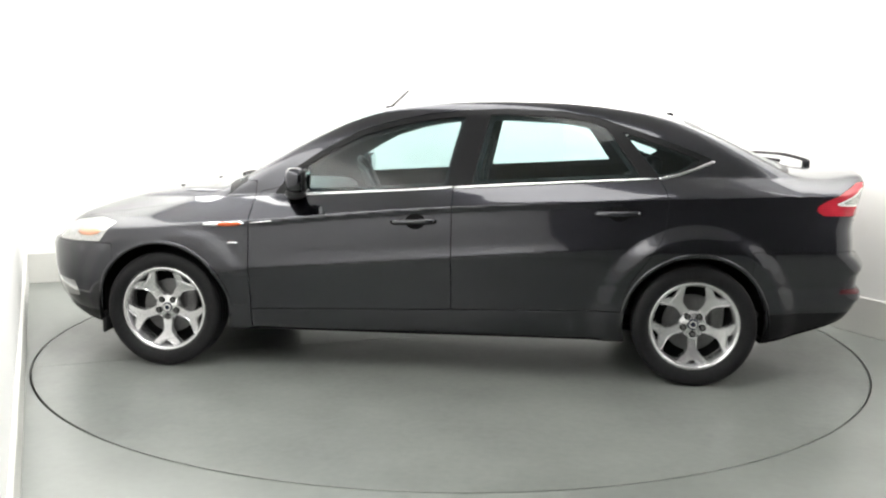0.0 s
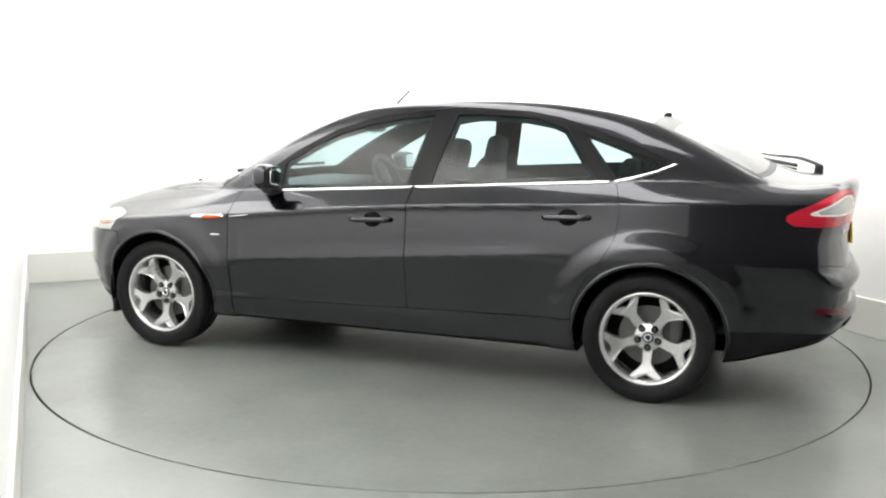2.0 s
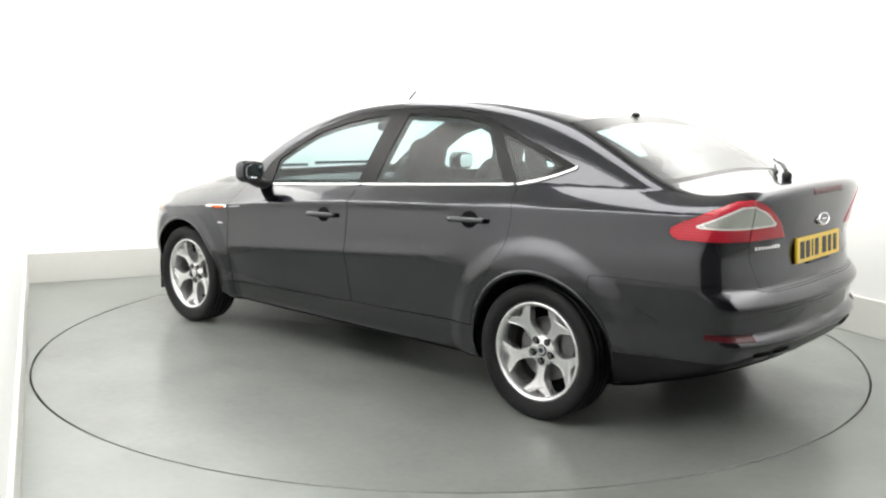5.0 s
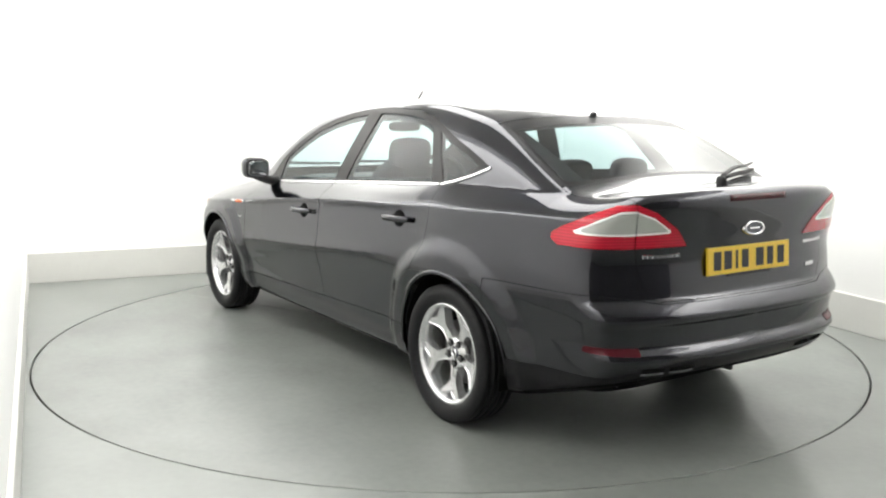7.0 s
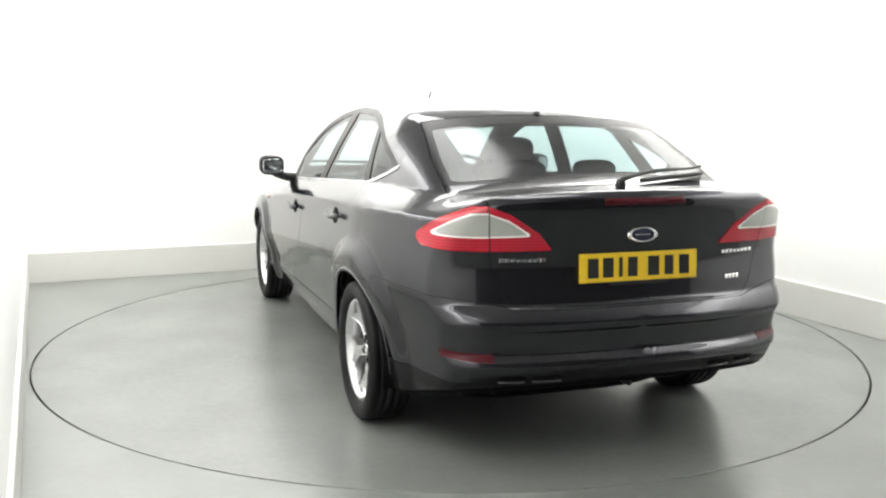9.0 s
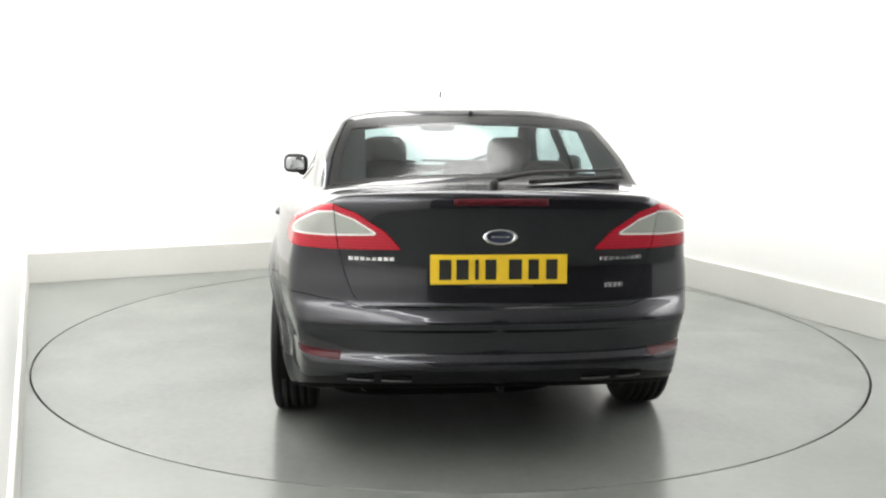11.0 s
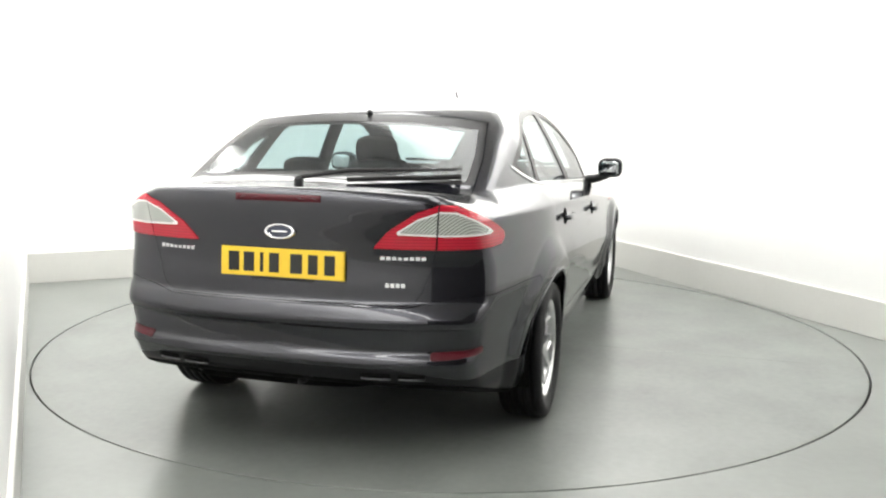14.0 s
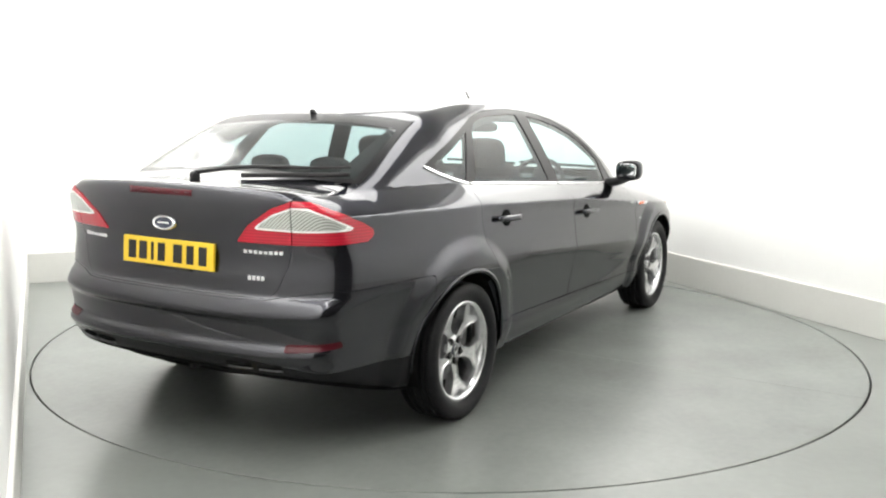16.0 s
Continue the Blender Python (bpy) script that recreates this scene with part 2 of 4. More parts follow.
# ---------------------------------------------------------------- the car's body as one smooth solid
def pchip(xs, ys):
    """A smooth curve through the knots that does not overshoot."""
    xs, ys = np.array(xs, float), np.array(ys, float)
    h, d = np.diff(xs), np.diff(ys) / np.diff(xs)
    m = np.zeros(len(xs))
    for i in range(1, len(xs) - 1):
        if d[i - 1] * d[i] > 0:
            w1, w2 = 2 * h[i] + h[i - 1], h[i] + 2 * h[i - 1]
            m[i] = (w1 + w2) / (w1 / d[i - 1] + w2 / d[i])
    m[0], m[-1] = d[0], d[-1]

    def curve(x):
        x = np.asarray(x, float)
        i = np.clip(np.searchsorted(xs, x) - 1, 0, len(xs) - 2)
        t = (x - xs[i]) / h[i]
        inside = np.clip(t, 0, 1)
        t2, t3 = inside ** 2, inside ** 3
        v = (2 * t3 - 3 * t2 + 1) * ys[i] + (t3 - 2 * t2 + inside) * h[i] * m[i] + (-2 * t3 + 3 * t2) * ys[i + 1] + (t3 - t2) * h[i] * m[i + 1]
        return v + np.where(t < 0, t * h[i] * m[i], 0) + np.where(t > 1, (t - 1) * h[i] * m[i + 1], 0)
    return curve


def cubic(xs, ys):
    """A natural cubic spline through the knots, straight beyond them."""
    xs, ys = np.array(xs, float), np.array(ys, float)
    n, h = len(xs), np.diff(xs)
    a, r = np.eye(n), np.zeros(n)
    for i in range(1, n - 1):
        a[i, i - 1:i + 2] = h[i - 1], 2 * (h[i - 1] + h[i]), h[i]
        r[i] = 6 * ((ys[i + 1] - ys[i]) / h[i] - (ys[i] - ys[i - 1]) / h[i - 1])
    k = np.linalg.solve(a, r)
    s0 = (ys[1] - ys[0]) / h[0] - h[0] * k[1] / 6
    s1 = (ys[-1] - ys[-2]) / h[-1] + h[-1] * k[-2] / 6

    def curve(x):
        x = np.asarray(x, float)
        xc = np.clip(x, xs[0], xs[-1])
        i = np.clip(np.searchsorted(xs, xc) - 1, 0, n - 2)
        p, q = (xs[i + 1] - xc) / h[i], (xc - xs[i]) / h[i]
        v = p * ys[i] + q * ys[i + 1] + ((p ** 3 - p) * k[i] + (q ** 3 - q) * k[i + 1]) * h[i] ** 2 / 6
        return v + np.minimum(x - xs[0], 0) * s0 + np.maximum(x - xs[-1], 0) * s1
    return curve


def smin(a, b, k):
    h = np.maximum(k - np.abs(a - b), 0) / k
    return np.minimum(a, b) - h * h * k / 4


CABIN = cubic([-2.40, -2.26, -2.10, -1.93, -1.764, -1.595, -1.39, -1.10, -0.80, -0.50, -0.20, 0.08, 0.32, 0.566, 0.78, 1.00, 1.20],
              [1.120, 1.114, 1.114, 1.152, 1.229, 1.308, 1.387, 1.445, 1.474, 1.482, 1.477, 1.458, 1.417, 1.328, 1.221, 1.096, 0.980])
HOOD = cubic([1.0, 1.2, 1.39, 1.56, 1.94, 2.15, 2.30, 2.40], [1.008, 0.994, 0.974, 0.948, 0.850, 0.764, 0.680, 0.58])
SHOULDER = pchip([-2.3, -1.97, -1.59, -1.03, -0.45, 0.139, 0.871, 1.2, 1.8, 2.3], [1.0, 0.997, 0.987, 0.962, 0.935, 0.894, 0.822, 0.795, 0.74, 0.68])
LOWER = pchip([0.15, 0.22, 0.28, 0.335, 0.37, 0.42, 0.50, 0.58, 0.63, 0.72, 0.80, 0.88, 1.02], [0.828, 0.852, 0.869, 0.882, 0.884, 0.891, 0.907, 0.921, 0.9255, 0.923, 0.917, 0.908, 0.893])
TAPER_UP = pchip([-2.3, -1.9, -1.5, -1.2, 0.55, 0.8, 1.0, 1.25], [0.012, 0.026, 0.02, 0.0, 0.0, 0.02, 0.055, 0.12])
REAR = pchip([0.22, 0.30, 0.36, 0.43, 0.455, 0.475, 0.50, 0.575, 0.605, 0.618, 0.64, 0.668, 0.69, 0.75, 0.82, 0.90, 1.0, 1.06, 1.12],
             [-2.20, -2.295, -2.345, -2.388, -2.404, -2.398, -2.376, -2.384, -2.402, -2.404, -2.394, -2.374, -2.351, -2.345, -2.336, -2.346, -2.366, -2.376, -2.378])
FRONT = pchip([0.2, 0.28, 0.40, 0.50, 0.60, 0.68, 0.76, 0.9], [2.24, 2.31, 2.37, 2.385, 2.385, 2.36, 2.31, 2.18])
UNDER = pchip([-2.4, -2.2, -1.85, -1.75, 1.7, 1.9, 2.3], [0.362, 0.320, 0.225, 0.21, 0.205, 0.205, 0.25])
HUBS, HUB_Z, ARCH_R = (1.425, -1.425), 0.318, 0.368


def belt(x):
    return np.clip(1.003 - 0.0605 * x, 0.90, 1.082)


def side_y(x, z):
    """The half width at the length x and height z."""
    zs, zb = SHOULDER(x), belt(x)
    low = LOWER(np.minimum(z, zs) + 0.055 * np.clip(x, -1.3, 1.3) * np.clip((z - 0.40) / 0.12, 0, 1) * np.clip((0.86 - z) / 0.15, 0, 1))
    t = np.clip((z - zs) / (zb - zs), 0, 1)
    up = np.maximum(z - zb, 0)
    edge = 0.797
    y = low + (edge - low) * t ** 1.3 - 0.40 * up - 0.25 * up * up
    y = y - TAPER_UP(x) * t
    y = y + 0.010 * np.where(z > zs, np.clip(1 - (z - zs) / 0.045, 0, 1) ** 2, np.clip(1 - (zs - z) / 0.035, 0, 1)) * np.clip((1.25 - np.abs(x)) / 0.4, 0, 1)
    # the doors' lower crease: flared above, tucked in below
    zt = z + 0.078 * np.clip(x, -1.3, 1.3) - 0.643
    y = y + 0.012 * np.where(zt > 0, np.clip(1 - zt / 0.085, 0, 1) ** 2, np.clip(1 + zt / 0.10, 0, 1) ** 1.2) * np.clip((1.12 - np.abs(x)) / 0.35, 0, 1)
    y = y - 0.05 * np.maximum((x - 1.3) / 0.6, 0) ** 2 - 0.092 * np.maximum((-1.3 - x) / 0.73, 0) ** 1.7
    for hx in HUBS:
        r = np.hypot(x - hx, z - HUB_Z)
        f = np.clip((0.535 - r) / 0.085, 0, 1)
        y = y + 0.026 * (0.65 * f + 0.35 * f * f * (3 - 2 * f)) * np.clip((zs - z) / 0.06, 0, 1)
    return y


def body(x, y, z):
    """Positive inside the car's body."""
    cab, hood = CABIN(x), HOOD(np.maximum(x, 1.0))
    top = np.where(x < 0.9, cab, -smin(-cab, -hood, 0.03))
    flat = np.clip(np.minimum((x + 1.75) / 0.85, (0.75 - x) / 0.75), 0, 1)
    flat = flat * flat * (3 - 2 * flat)
    top = top - flat * 0.040 * (np.abs(y) / 0.62) ** 4 - (1 - flat) * np.interp(x, [-2.25, -1.95, -1.45, -1.0, 0.2, 0.7, 1.0, 1.4], [0.032, 0.075, 0.066, 0.050, 0.050, 0.062, 0.066, 0.024]) * (np.abs(y) / 0.75) ** 2.2 - z
    side = side_y(x, z) - y
    rear = x - REAR(z) - 0.30 * np.abs(y) ** 3
    front = FRONT(z) - 0.71 * np.abs(y) ** 2.5 - x
    d = smin(top, side, np.interp(x, [-2.2, -1.8, -1.4, -1.0, -0.6, 0.8, 1.3], [0.05, 0.072, 0.10, 0.085, 0.068, 0.068, 0.078]))
    d = smin(d, rear, 0.055)
    d = smin(d, front, 0.10)
    return smin(d, z - UNDER(x), 0.05)


def slope(p, e=0.002):
    """The outward unit normal of the body near the points."""
    g = np.stack([body(*(p + e * a).T) - body(*(p - e * a).T) for a in np.eye(3)], -1)
    return -g / np.maximum(np.linalg.norm(g, axis=1, keepdims=True), 1e-9)


def meet(o, d, far=2.0):
    """Where rays from inside leave the body."""
    lo, hi = np.zeros(len(o)), np.full(len(o), far)
    for _ in range(24):
        mid = (lo + hi) / 2
        inside = body(*(o + d * mid[:, None]).T) > 0
        lo, hi = np.where(inside, mid, lo), np.where(inside, hi, mid)
    return o + d * ((lo + hi) / 2)[:, None]


def on_side(x, z):
    x, z = np.atleast_1d(np.asarray(x, float)), np.atleast_1d(np.asarray(z, float))
    o = np.stack([x, 0 * x + 0.1, z], -1)
    return meet(o, np.tile([0.0, 1.0, 0.0], (len(x), 1)))


def on_rear(y, z):
    y, z = np.atleast_1d(np.asarray(y, float)), np.atleast_1d(np.asarray(z, float))
    return meet(np.stack([0 * y - 1.9, np.abs(y), z], -1), np.tile([-1.0, 0.0, 0.0], (len(y), 1))) * np.stack([1 + 0 * y, np.where(y < 0, -1, 1), 1 + 0 * y], -1)


def on_top(x, y):
    x, y = np.atleast_1d(np.asarray(x, float)), np.atleast_1d(np.asarray(y, float))
    return meet(np.stack([x, np.abs(y), 0 * x + 0.6], -1), np.tile([0.0, 0.0, 1.0], (len(x), 1))) * np.stack([1 + 0 * y, np.where(y < 0, -1, 1), 1 + 0 * y], -1)


def along(points, n):
    p = np.array(points, float)
    s = np.r_[0, np.cumsum(np.linalg.norm(np.diff(p, axis=0), axis=1))]
    t = np.linspace(0, s[-1], n)
    return np.stack([np.interp(t, s, p[:, i]) for i in range(p.shape[1])], -1)


def half_body():
    """The left half of the body's skin, as points and triangles."""
    zc, n = 0.60, 230
    ring = along([(0, -0.46), (0.72, -0.46), (0.9, -0.3), (0.9, 0.38), (0.62, 0.82), (0, 0.88)], n)
    ang = np.arctan2(ring[:, 1], ring[:, 0])
    ang[0], ang[-1] = -math.pi / 2, math.pi / 2
    cap = along([(0.62, 0.0), (0.62, 0.86), (0.05, 0.93)], 105)
    psi = np.arctan2(cap[:, 1], cap[:, 0])
    xr, xf = -1.75, 1.60
    orig, way = [], []
    c, s = np.cos(ang), np.sin(ang)
    c[0] = c[-1] = 0.0
    for a in psi:
        orig.append(np.tile([xr, 0, zc], (n, 1)))
        way.append(np.stack([np.full(n, -math.cos(a)), math.sin(a) * c, math.sin(a) * s], -1))
    for x in np.linspace(xr, xf, 300):
        orig.append(np.tile([x, 0, zc], (n, 1)))
        way.append(np.stack([0 * c, c, s], -1))
    for a in psi[::-1]:
        orig.append(np.tile([xf, 0, zc], (n, 1)))
        way.append(np.stack([np.full(n, math.cos(a)), math.sin(a) * c, math.sin(a) * s], -1))
    m = len(orig)
    p = meet(np.concatenate(orig), np.concatenate(way))
    i, j = np.meshgrid(np.arange(m - 1), np.arange(n - 1), indexing="ij")
    a = (i * n + j).ravel()
    b, cc, d = a + 1, a + n + 1, a + n
    f = np.concatenate([np.stack([a, b, cc], -1), np.stack([a, cc, d], -1)])
    f[f < n] = 0
    f[f >= (m - 1) * n] = (m - 1) * n
    area = np.linalg.norm(np.cross(p[f[:, 1]] - p[f[:, 0]], p[f[:, 2]] - p[f[:, 0]]), axis=1)
    return p, f[area > 1e-9]


def cut(skin, d):
    """Splits a skin along d = 0: the part with d < 0, and the rest."""
    p, f = skin
    d = np.where(np.abs(d) < 1e-6, 1e-6, d)
    neg = d < 0
    cnt = neg[f].sum(1)
    mixed = f[(cnt == 1) | (cnt == 2)]
    e = np.sort(np.concatenate([mixed[:, [0, 1]], mixed[:, [1, 2]], mixed[:, [2, 0]]]), axis=1)
    e = e[neg[e[:, 0]] != neg[e[:, 1]]]
    if len(e) == 0:
        return tidy(p, f[cnt == 3]), tidy(p, f[cnt == 0])
    e = np.unique(e, axis=0)
    t = d[e[:, 0]] / (d[e[:, 0]] - d[e[:, 1]])
    q = np.concatenate([p, p[e[:, 0]] + (p[e[:, 1]] - p[e[:, 0]]) * t[:, None]])
    key = {(int(a), int(b)): len(p) + k for k, (a, b) in enumerate(e)}
    at = lambda a, b: key[(a, b) if a < b else (b, a)]
    ins, out = [], []
    for tri in mixed.tolist():
        k = sum(bool(neg[v]) for v in tri)
        lone = next(i for i in range(3) if bool(neg[tri[i]]) == (k == 1))
        a, b, c = tri[lone], tri[(lone + 1) % 3], tri[(lone + 2) % 3]
        ab, ca = at(a, b), at(c, a)
        one, two = (ins, out) if k == 1 else (out, ins)
        one.append((a, ab, ca))
        two.append((ab, b, c))
        two.append((ab, c, ca))
    ins = np.concatenate([f[cnt == 3], np.array(ins, int).reshape(-1, 3)])
    out = np.concatenate([f[cnt == 0], np.array(out, int).reshape(-1, 3)])
    return tidy(q, ins), tidy(q, out)


def tidy(p, f):
    used, inv = np.unique(f, return_inverse=True)
    return p[used], inv.reshape(-1, 3)


def poly_d(poly, a, b):
    """The signed distance of (a, b) from a polygon, negative inside."""
    poly = np.array(poly, float)
    best, sign = np.full(len(a), 1e9), np.ones(len(a))
    for (x0, y0), (x1, y1) in zip(poly, np.roll(poly, -1, 0)):
        ex, ey, wx, wy = x1 - x0, y1 - y0, a - x0, b - y0
        t = np.clip((wx * ex + wy * ey) / (ex * ex + ey * ey), 0, 1)
        best = np.minimum(best, (wx - ex * t) ** 2 + (wy - ey * t) ** 2)
        c1, c2, c3 = b >= y0, b < y1, ex * wy > ey * wx
        sign = np.where((c1 & c2 & c3) | (~c1 & ~c2 & ~c3), -sign, sign)
    return sign * np.sqrt(best)


def panel_mesh(name, skin, material, both=False, mirror=False, lift=0.0, lip=0.02):
    """A panel from a piece of the skin: lifted along its normal and folded inwards at its edges."""
    p, f = skin
    no = slope(p, 0.006)
    p = p + no * lift
    e = np.concatenate([f[:, [0, 1]], f[:, [1, 2]], f[:, [2, 0]]])
    srt = np.sort(e, axis=1)
    _, first, count = np.unique(srt, axis=0, return_index=True, return_counts=True)
    rim = e[first[count == 1]]
    rim = rim[~((np.abs(p[rim[:, 0], 1]) < 1e-4) & (np.abs(p[rim[:, 1], 1]) < 1e-4))]
    verts, faces = p, f
    if lip and len(rim):
        ids, inv = np.unique(rim, return_inverse=True)
        inv = inv.reshape(-1, 2)
        n0, k = len(p), len(ids)
        verts = np.concatenate([p, p[ids], p[ids] - no[ids] * lip])
        a, b = n0 + inv[:, 0], n0 + inv[:, 1]
        faces = np.concatenate([f, np.stack([b, a, a + k], -1), np.stack([b, a + k, b + k], -1)])
    if mirror or both:
        mv = verts * np.array([1, -1, 1])
        mf = faces[:, ::-1]
        if mirror:
            verts, faces = mv, mf
        else:
            faces = np.concatenate([faces, mf + len(verts)])
            verts = np.concatenate([verts, mv])
    normals = np.zeros((len(verts), 3))
    normals[:len(p)] = no
    if mirror:
        normals[:len(p)] *= np.array([1, -1, 1])
    me = mesh_of(name, verts, faces, material)
    if not both:
        me.normals_split_custom_set_from_vertices(normals)
    if both:
        bm = bmesh.new()
        bm.from_mesh(me)
        bmesh.ops.remove_doubles(bm, verts=[v for v in bm.verts if abs(v.co.y) < 1e-4], dist=2e-4)
        bm.to_mesh(me)
        bm.free()
    return me


GAP = 0.0024


def wrap_s(p):
    """How far round the tail a point lies, from the middle outwards and then forwards."""
    return p[:, 1] + p[:, 0] + 2.333


def gate_edge(p):
    x, z = p[:, 0], p[:, 2]
    up = np.interp(x, [-2.25, -2.0, -1.7, -1.36], [0.635, 0.665, 0.645, 0.585])
    low = np.interp(z, [0.672, 0.676, 0.69, 0.72, 0.80, 0.90, 1.06], [0.46, 0.50, 0.53, 0.555, 0.585, 0.607, 0.622])
    w = np.clip((x + 2.28) / 0.1, 0, 1) * np.clip((z - 1.0) / 0.05, 0, 1)
    return low * (1 - w) + up * w


DLO = [(0.83, 0.952), (0.72, 1.095), (0.60, 1.176), (0.497, 1.235), (0.37, 1.302), (0.182, 1.358), (0.0, 1.393), (-0.19, 1.414), (-0.433, 1.426), (-0.735, 1.413), (-0.916, 1.382),
       (-1.157, 1.302), (-1.336, 1.240), (-1.456, 1.190), (-1.512, 1.164), (-1.42, 1.128), (-1.32, 1.096), (-1.216, 1.076), (-0.742, 1.048), (-0.296, 1.021), (0.158, 0.992), (0.653, 0.962)]
GLASS_F = [(0.655, 0.972), (0.655, 1.108), (0.49, 1.206), (0.36, 1.273), (0.175, 1.328), (0.0, 1.362), (-0.205, 1.386), (-0.115, 1.018)]
GLASS_R = [(-0.25, 1.026), (-0.34, 1.393), (-0.433, 1.396), (-0.735, 1.383), (-0.88, 1.358), (-0.955, 1.330), (-1.135, 1.078)]
GLASS_Q = [(-1.225, 1.083), (-1.035, 1.312), (-1.157, 1.270), (-1.336, 1.208), (-1.44, 1.168), (-1.33, 1.104)]
DOOR_F = [(0.937, 0.335), (0.937, 0.60), (0.932, 0.93), (0.90, 0.968), (0.80, 0.99), (-0.155, 1.06), (-0.155, 0.364)]
DOOR_R = [(-0.155, 0.364), (-0.155, 1.06), (-1.22, 1.10), (-1.256, 1.015), (-1.272, 0.936), (-1.252, 0.80), (-1.19, 0.69), (-1.11, 0.58), (-1.06, 0.48), (-1.048, 0.43), (-1.044, 0.385)]
TAIL_LAMP = [(0.368, 0.891), (0.43, 0.965), (0.55, 1.036), (0.66, 1.066), (0.76, 1.060), (0.93, 1.015), (1.06, 0.972), (1.118, 0.945), (1.125, 0.918), (1.085, 0.895), (0.7, 0.888)]
TAIL_CLEAR = [(0.475, 0.955), (0.56, 1.004), (0.66, 1.033), (0.74, 1.029), (0.87, 0.992), (0.985, 0.953), (0.7, 0.949)]
HEAD_LAMP = [(1.712, 0.784), (1.790, 0.683), (2.10, 0.665), (2.40, 0.655), (2.36, 0.70), (2.10, 0.755), (1.95, 0.788), (1.82, 0.802)]


def car_body(car):
    skin = half_body()

    def take(s, fun):
        return cut(s, fun(s[0]))

    def side_poly(poly, grow=0.0, low=0.42):
        return lambda p: np.maximum(poly_d(poly, p[:, 0], p[:, 2]) - grow, low - p[:, 1])

    def arch(p):
        d = np.minimum(np.hypot(p[:, 0] - HUBS[0], p[:, 2] - HUB_Z), np.hypot(p[:, 0] - HUBS[1], p[:, 2] - HUB_Z)) - ARCH_R
        return np.maximum(d, 0.56 - p[:, 1])

    def screen(p):
        x, y = p[:, 0], p[:, 1]
        return np.maximum(np.maximum(x - 1.15 + 0.10 * (y / 0.7) ** 2, 0.315 - 0.06 * (y / 0.6) ** 2 - x), y - np.interp(x, [0.25, 0.6, 1.0, 1.2], [0.555, 0.60, 0.655, 0.68]))

    def gate(p):
        return np.maximum(np.maximum(p[:, 1] - gate_edge(p), 0.676 - p[:, 2]), p[:, 0] + 1.355)

    def rear_glass(p):
        x, y = p[:, 0], p[:, 1]
        return np.maximum(np.maximum(x + 1.375, -1.965 + 0.045 * (y / 0.6) ** 4 - x), y - gate_edge(p) + 0.006)

    # inner lining: the skin set inwards, open at the glass and the arches
    _, inner = take(skin, arch)
    for fun in (side_poly(GLASS_F, -0.02), side_poly(GLASS_R, -0.025), side_poly(GLASS_Q, -0.012), lambda p: screen(p) + 0.02, lambda p: np.maximum(rear_glass(p) + 0.02, np.maximum(p[:, 1] - 0.50, p[:, 0] + 1.46))):
        _, inner = take(inner, fun)
    link("inner_shell", panel_mesh("inner_shell", inner, LINING, both=True, lift=-0.022, lip=0.0), car, "dark inner lining of the cabin")

    _, skin = take(skin, arch)
    under, skin = take(skin, lambda p: np.maximum(p[:, 2] - UNDER(p[:, 0]) - 0.022, p[:, 1] - 0.86))
    link("underbody", panel_mesh("underbody", under, DARK, both=True, lip=0), car, "dark underside")

    # side glass and its black surround
    dlo, skin = take(skin, side_poly(DLO))
    for name, poly in (("front_door_glass", GLASS_F), ("rear_door_glass", GLASS_R), ("quarter_glass", GLASS_Q)):
        pane, dlo = take(dlo, side_poly(poly))
        for mir in (False, True):
            ob = link(name, panel_mesh(name, pane, GLASS, mirror=mir, lift=-0.006, lip=0), car, "green-tinted side window")
    frame_f, rest = take(dlo, lambda p: -0.160 - 0.26 * (p[:, 2] - 1.0) - p[:, 0] + 0.0)
    frame_r, frame_q = take(rest, lambda p: -1.178 + 0.68 * (p[:, 2] - 1.09) - p[:, 0])
    frames = []
    for name, piece in (("front_window_frame", frame_f), ("rear_window_frame", frame_r), ("quarter_window_frame", frame_q)):
        piece = take(piece, lambda p: np.where(p[:, 1] > 0, poly_d(DLO, p[:, 0], p[:, 2]), 1) + 0.0015)[0]
        for mir in (False, True):
            frames.append((name, mir, panel_mesh(name, piece, GLOSS_BLACK, mirror=mir, lift=-0.002, lip=0.01)))

    # tail lamps, in two lenses each, on the gate and on the wing
    lamp_d = lambda p: np.maximum(poly_d(TAIL_LAMP, wrap_s(p), p[:, 2]), p[:, 0] + 1.9)
    clear_d = lambda p: poly_d(TAIL_CLEAR, wrap_s(p), p[:, 2])
    lamp, skin = take(skin, lamp_d)
    lamp = take(lamp, lambda p: lamp_d(p) + GAP)[0]
    lamps = []
    for key, side in (("gate", 1), ("wing", -1)):
        piece = take(lamp, lambda p: side * (p[:, 1] - gate_edge(p)) + GAP)[0]
        clear, red = take(piece, clear_d)
        edge, red = take(red, lambda p: clear_d(p) - 0.0065)
        lamps.append((key, red, clear, edge))

    gate_skin, skin = take(skin, gate)
    glass, gate_skin = take(gate_skin, rear_glass)
    gate_skin = take(gate_skin, lambda p: np.maximum(gate(p), -rear_glass(p) + 0.0) + GAP)[0]

    def bumper_top(p):
        return np.interp(wrap_s(p), [0.3, 0.5, 0.62, 0.85, 1.5], [0.671, 0.672, 0.688, 0.712, 0.716])

    def bumper(p):
        return np.maximum(p[:, 2] - bumper_top(p), p[:, 0] + 1.70)

    bump_r, skin = take(skin, bumper)
    bump_r = take(bump_r, lambda p: bumper(p) + GAP)[0]
    refl_d = lambda p: poly_d([(0.60, 0.472), (0.93, 0.487), (0.915, 0.512), (0.62, 0.502)], wrap_s(p), p[:, 2])
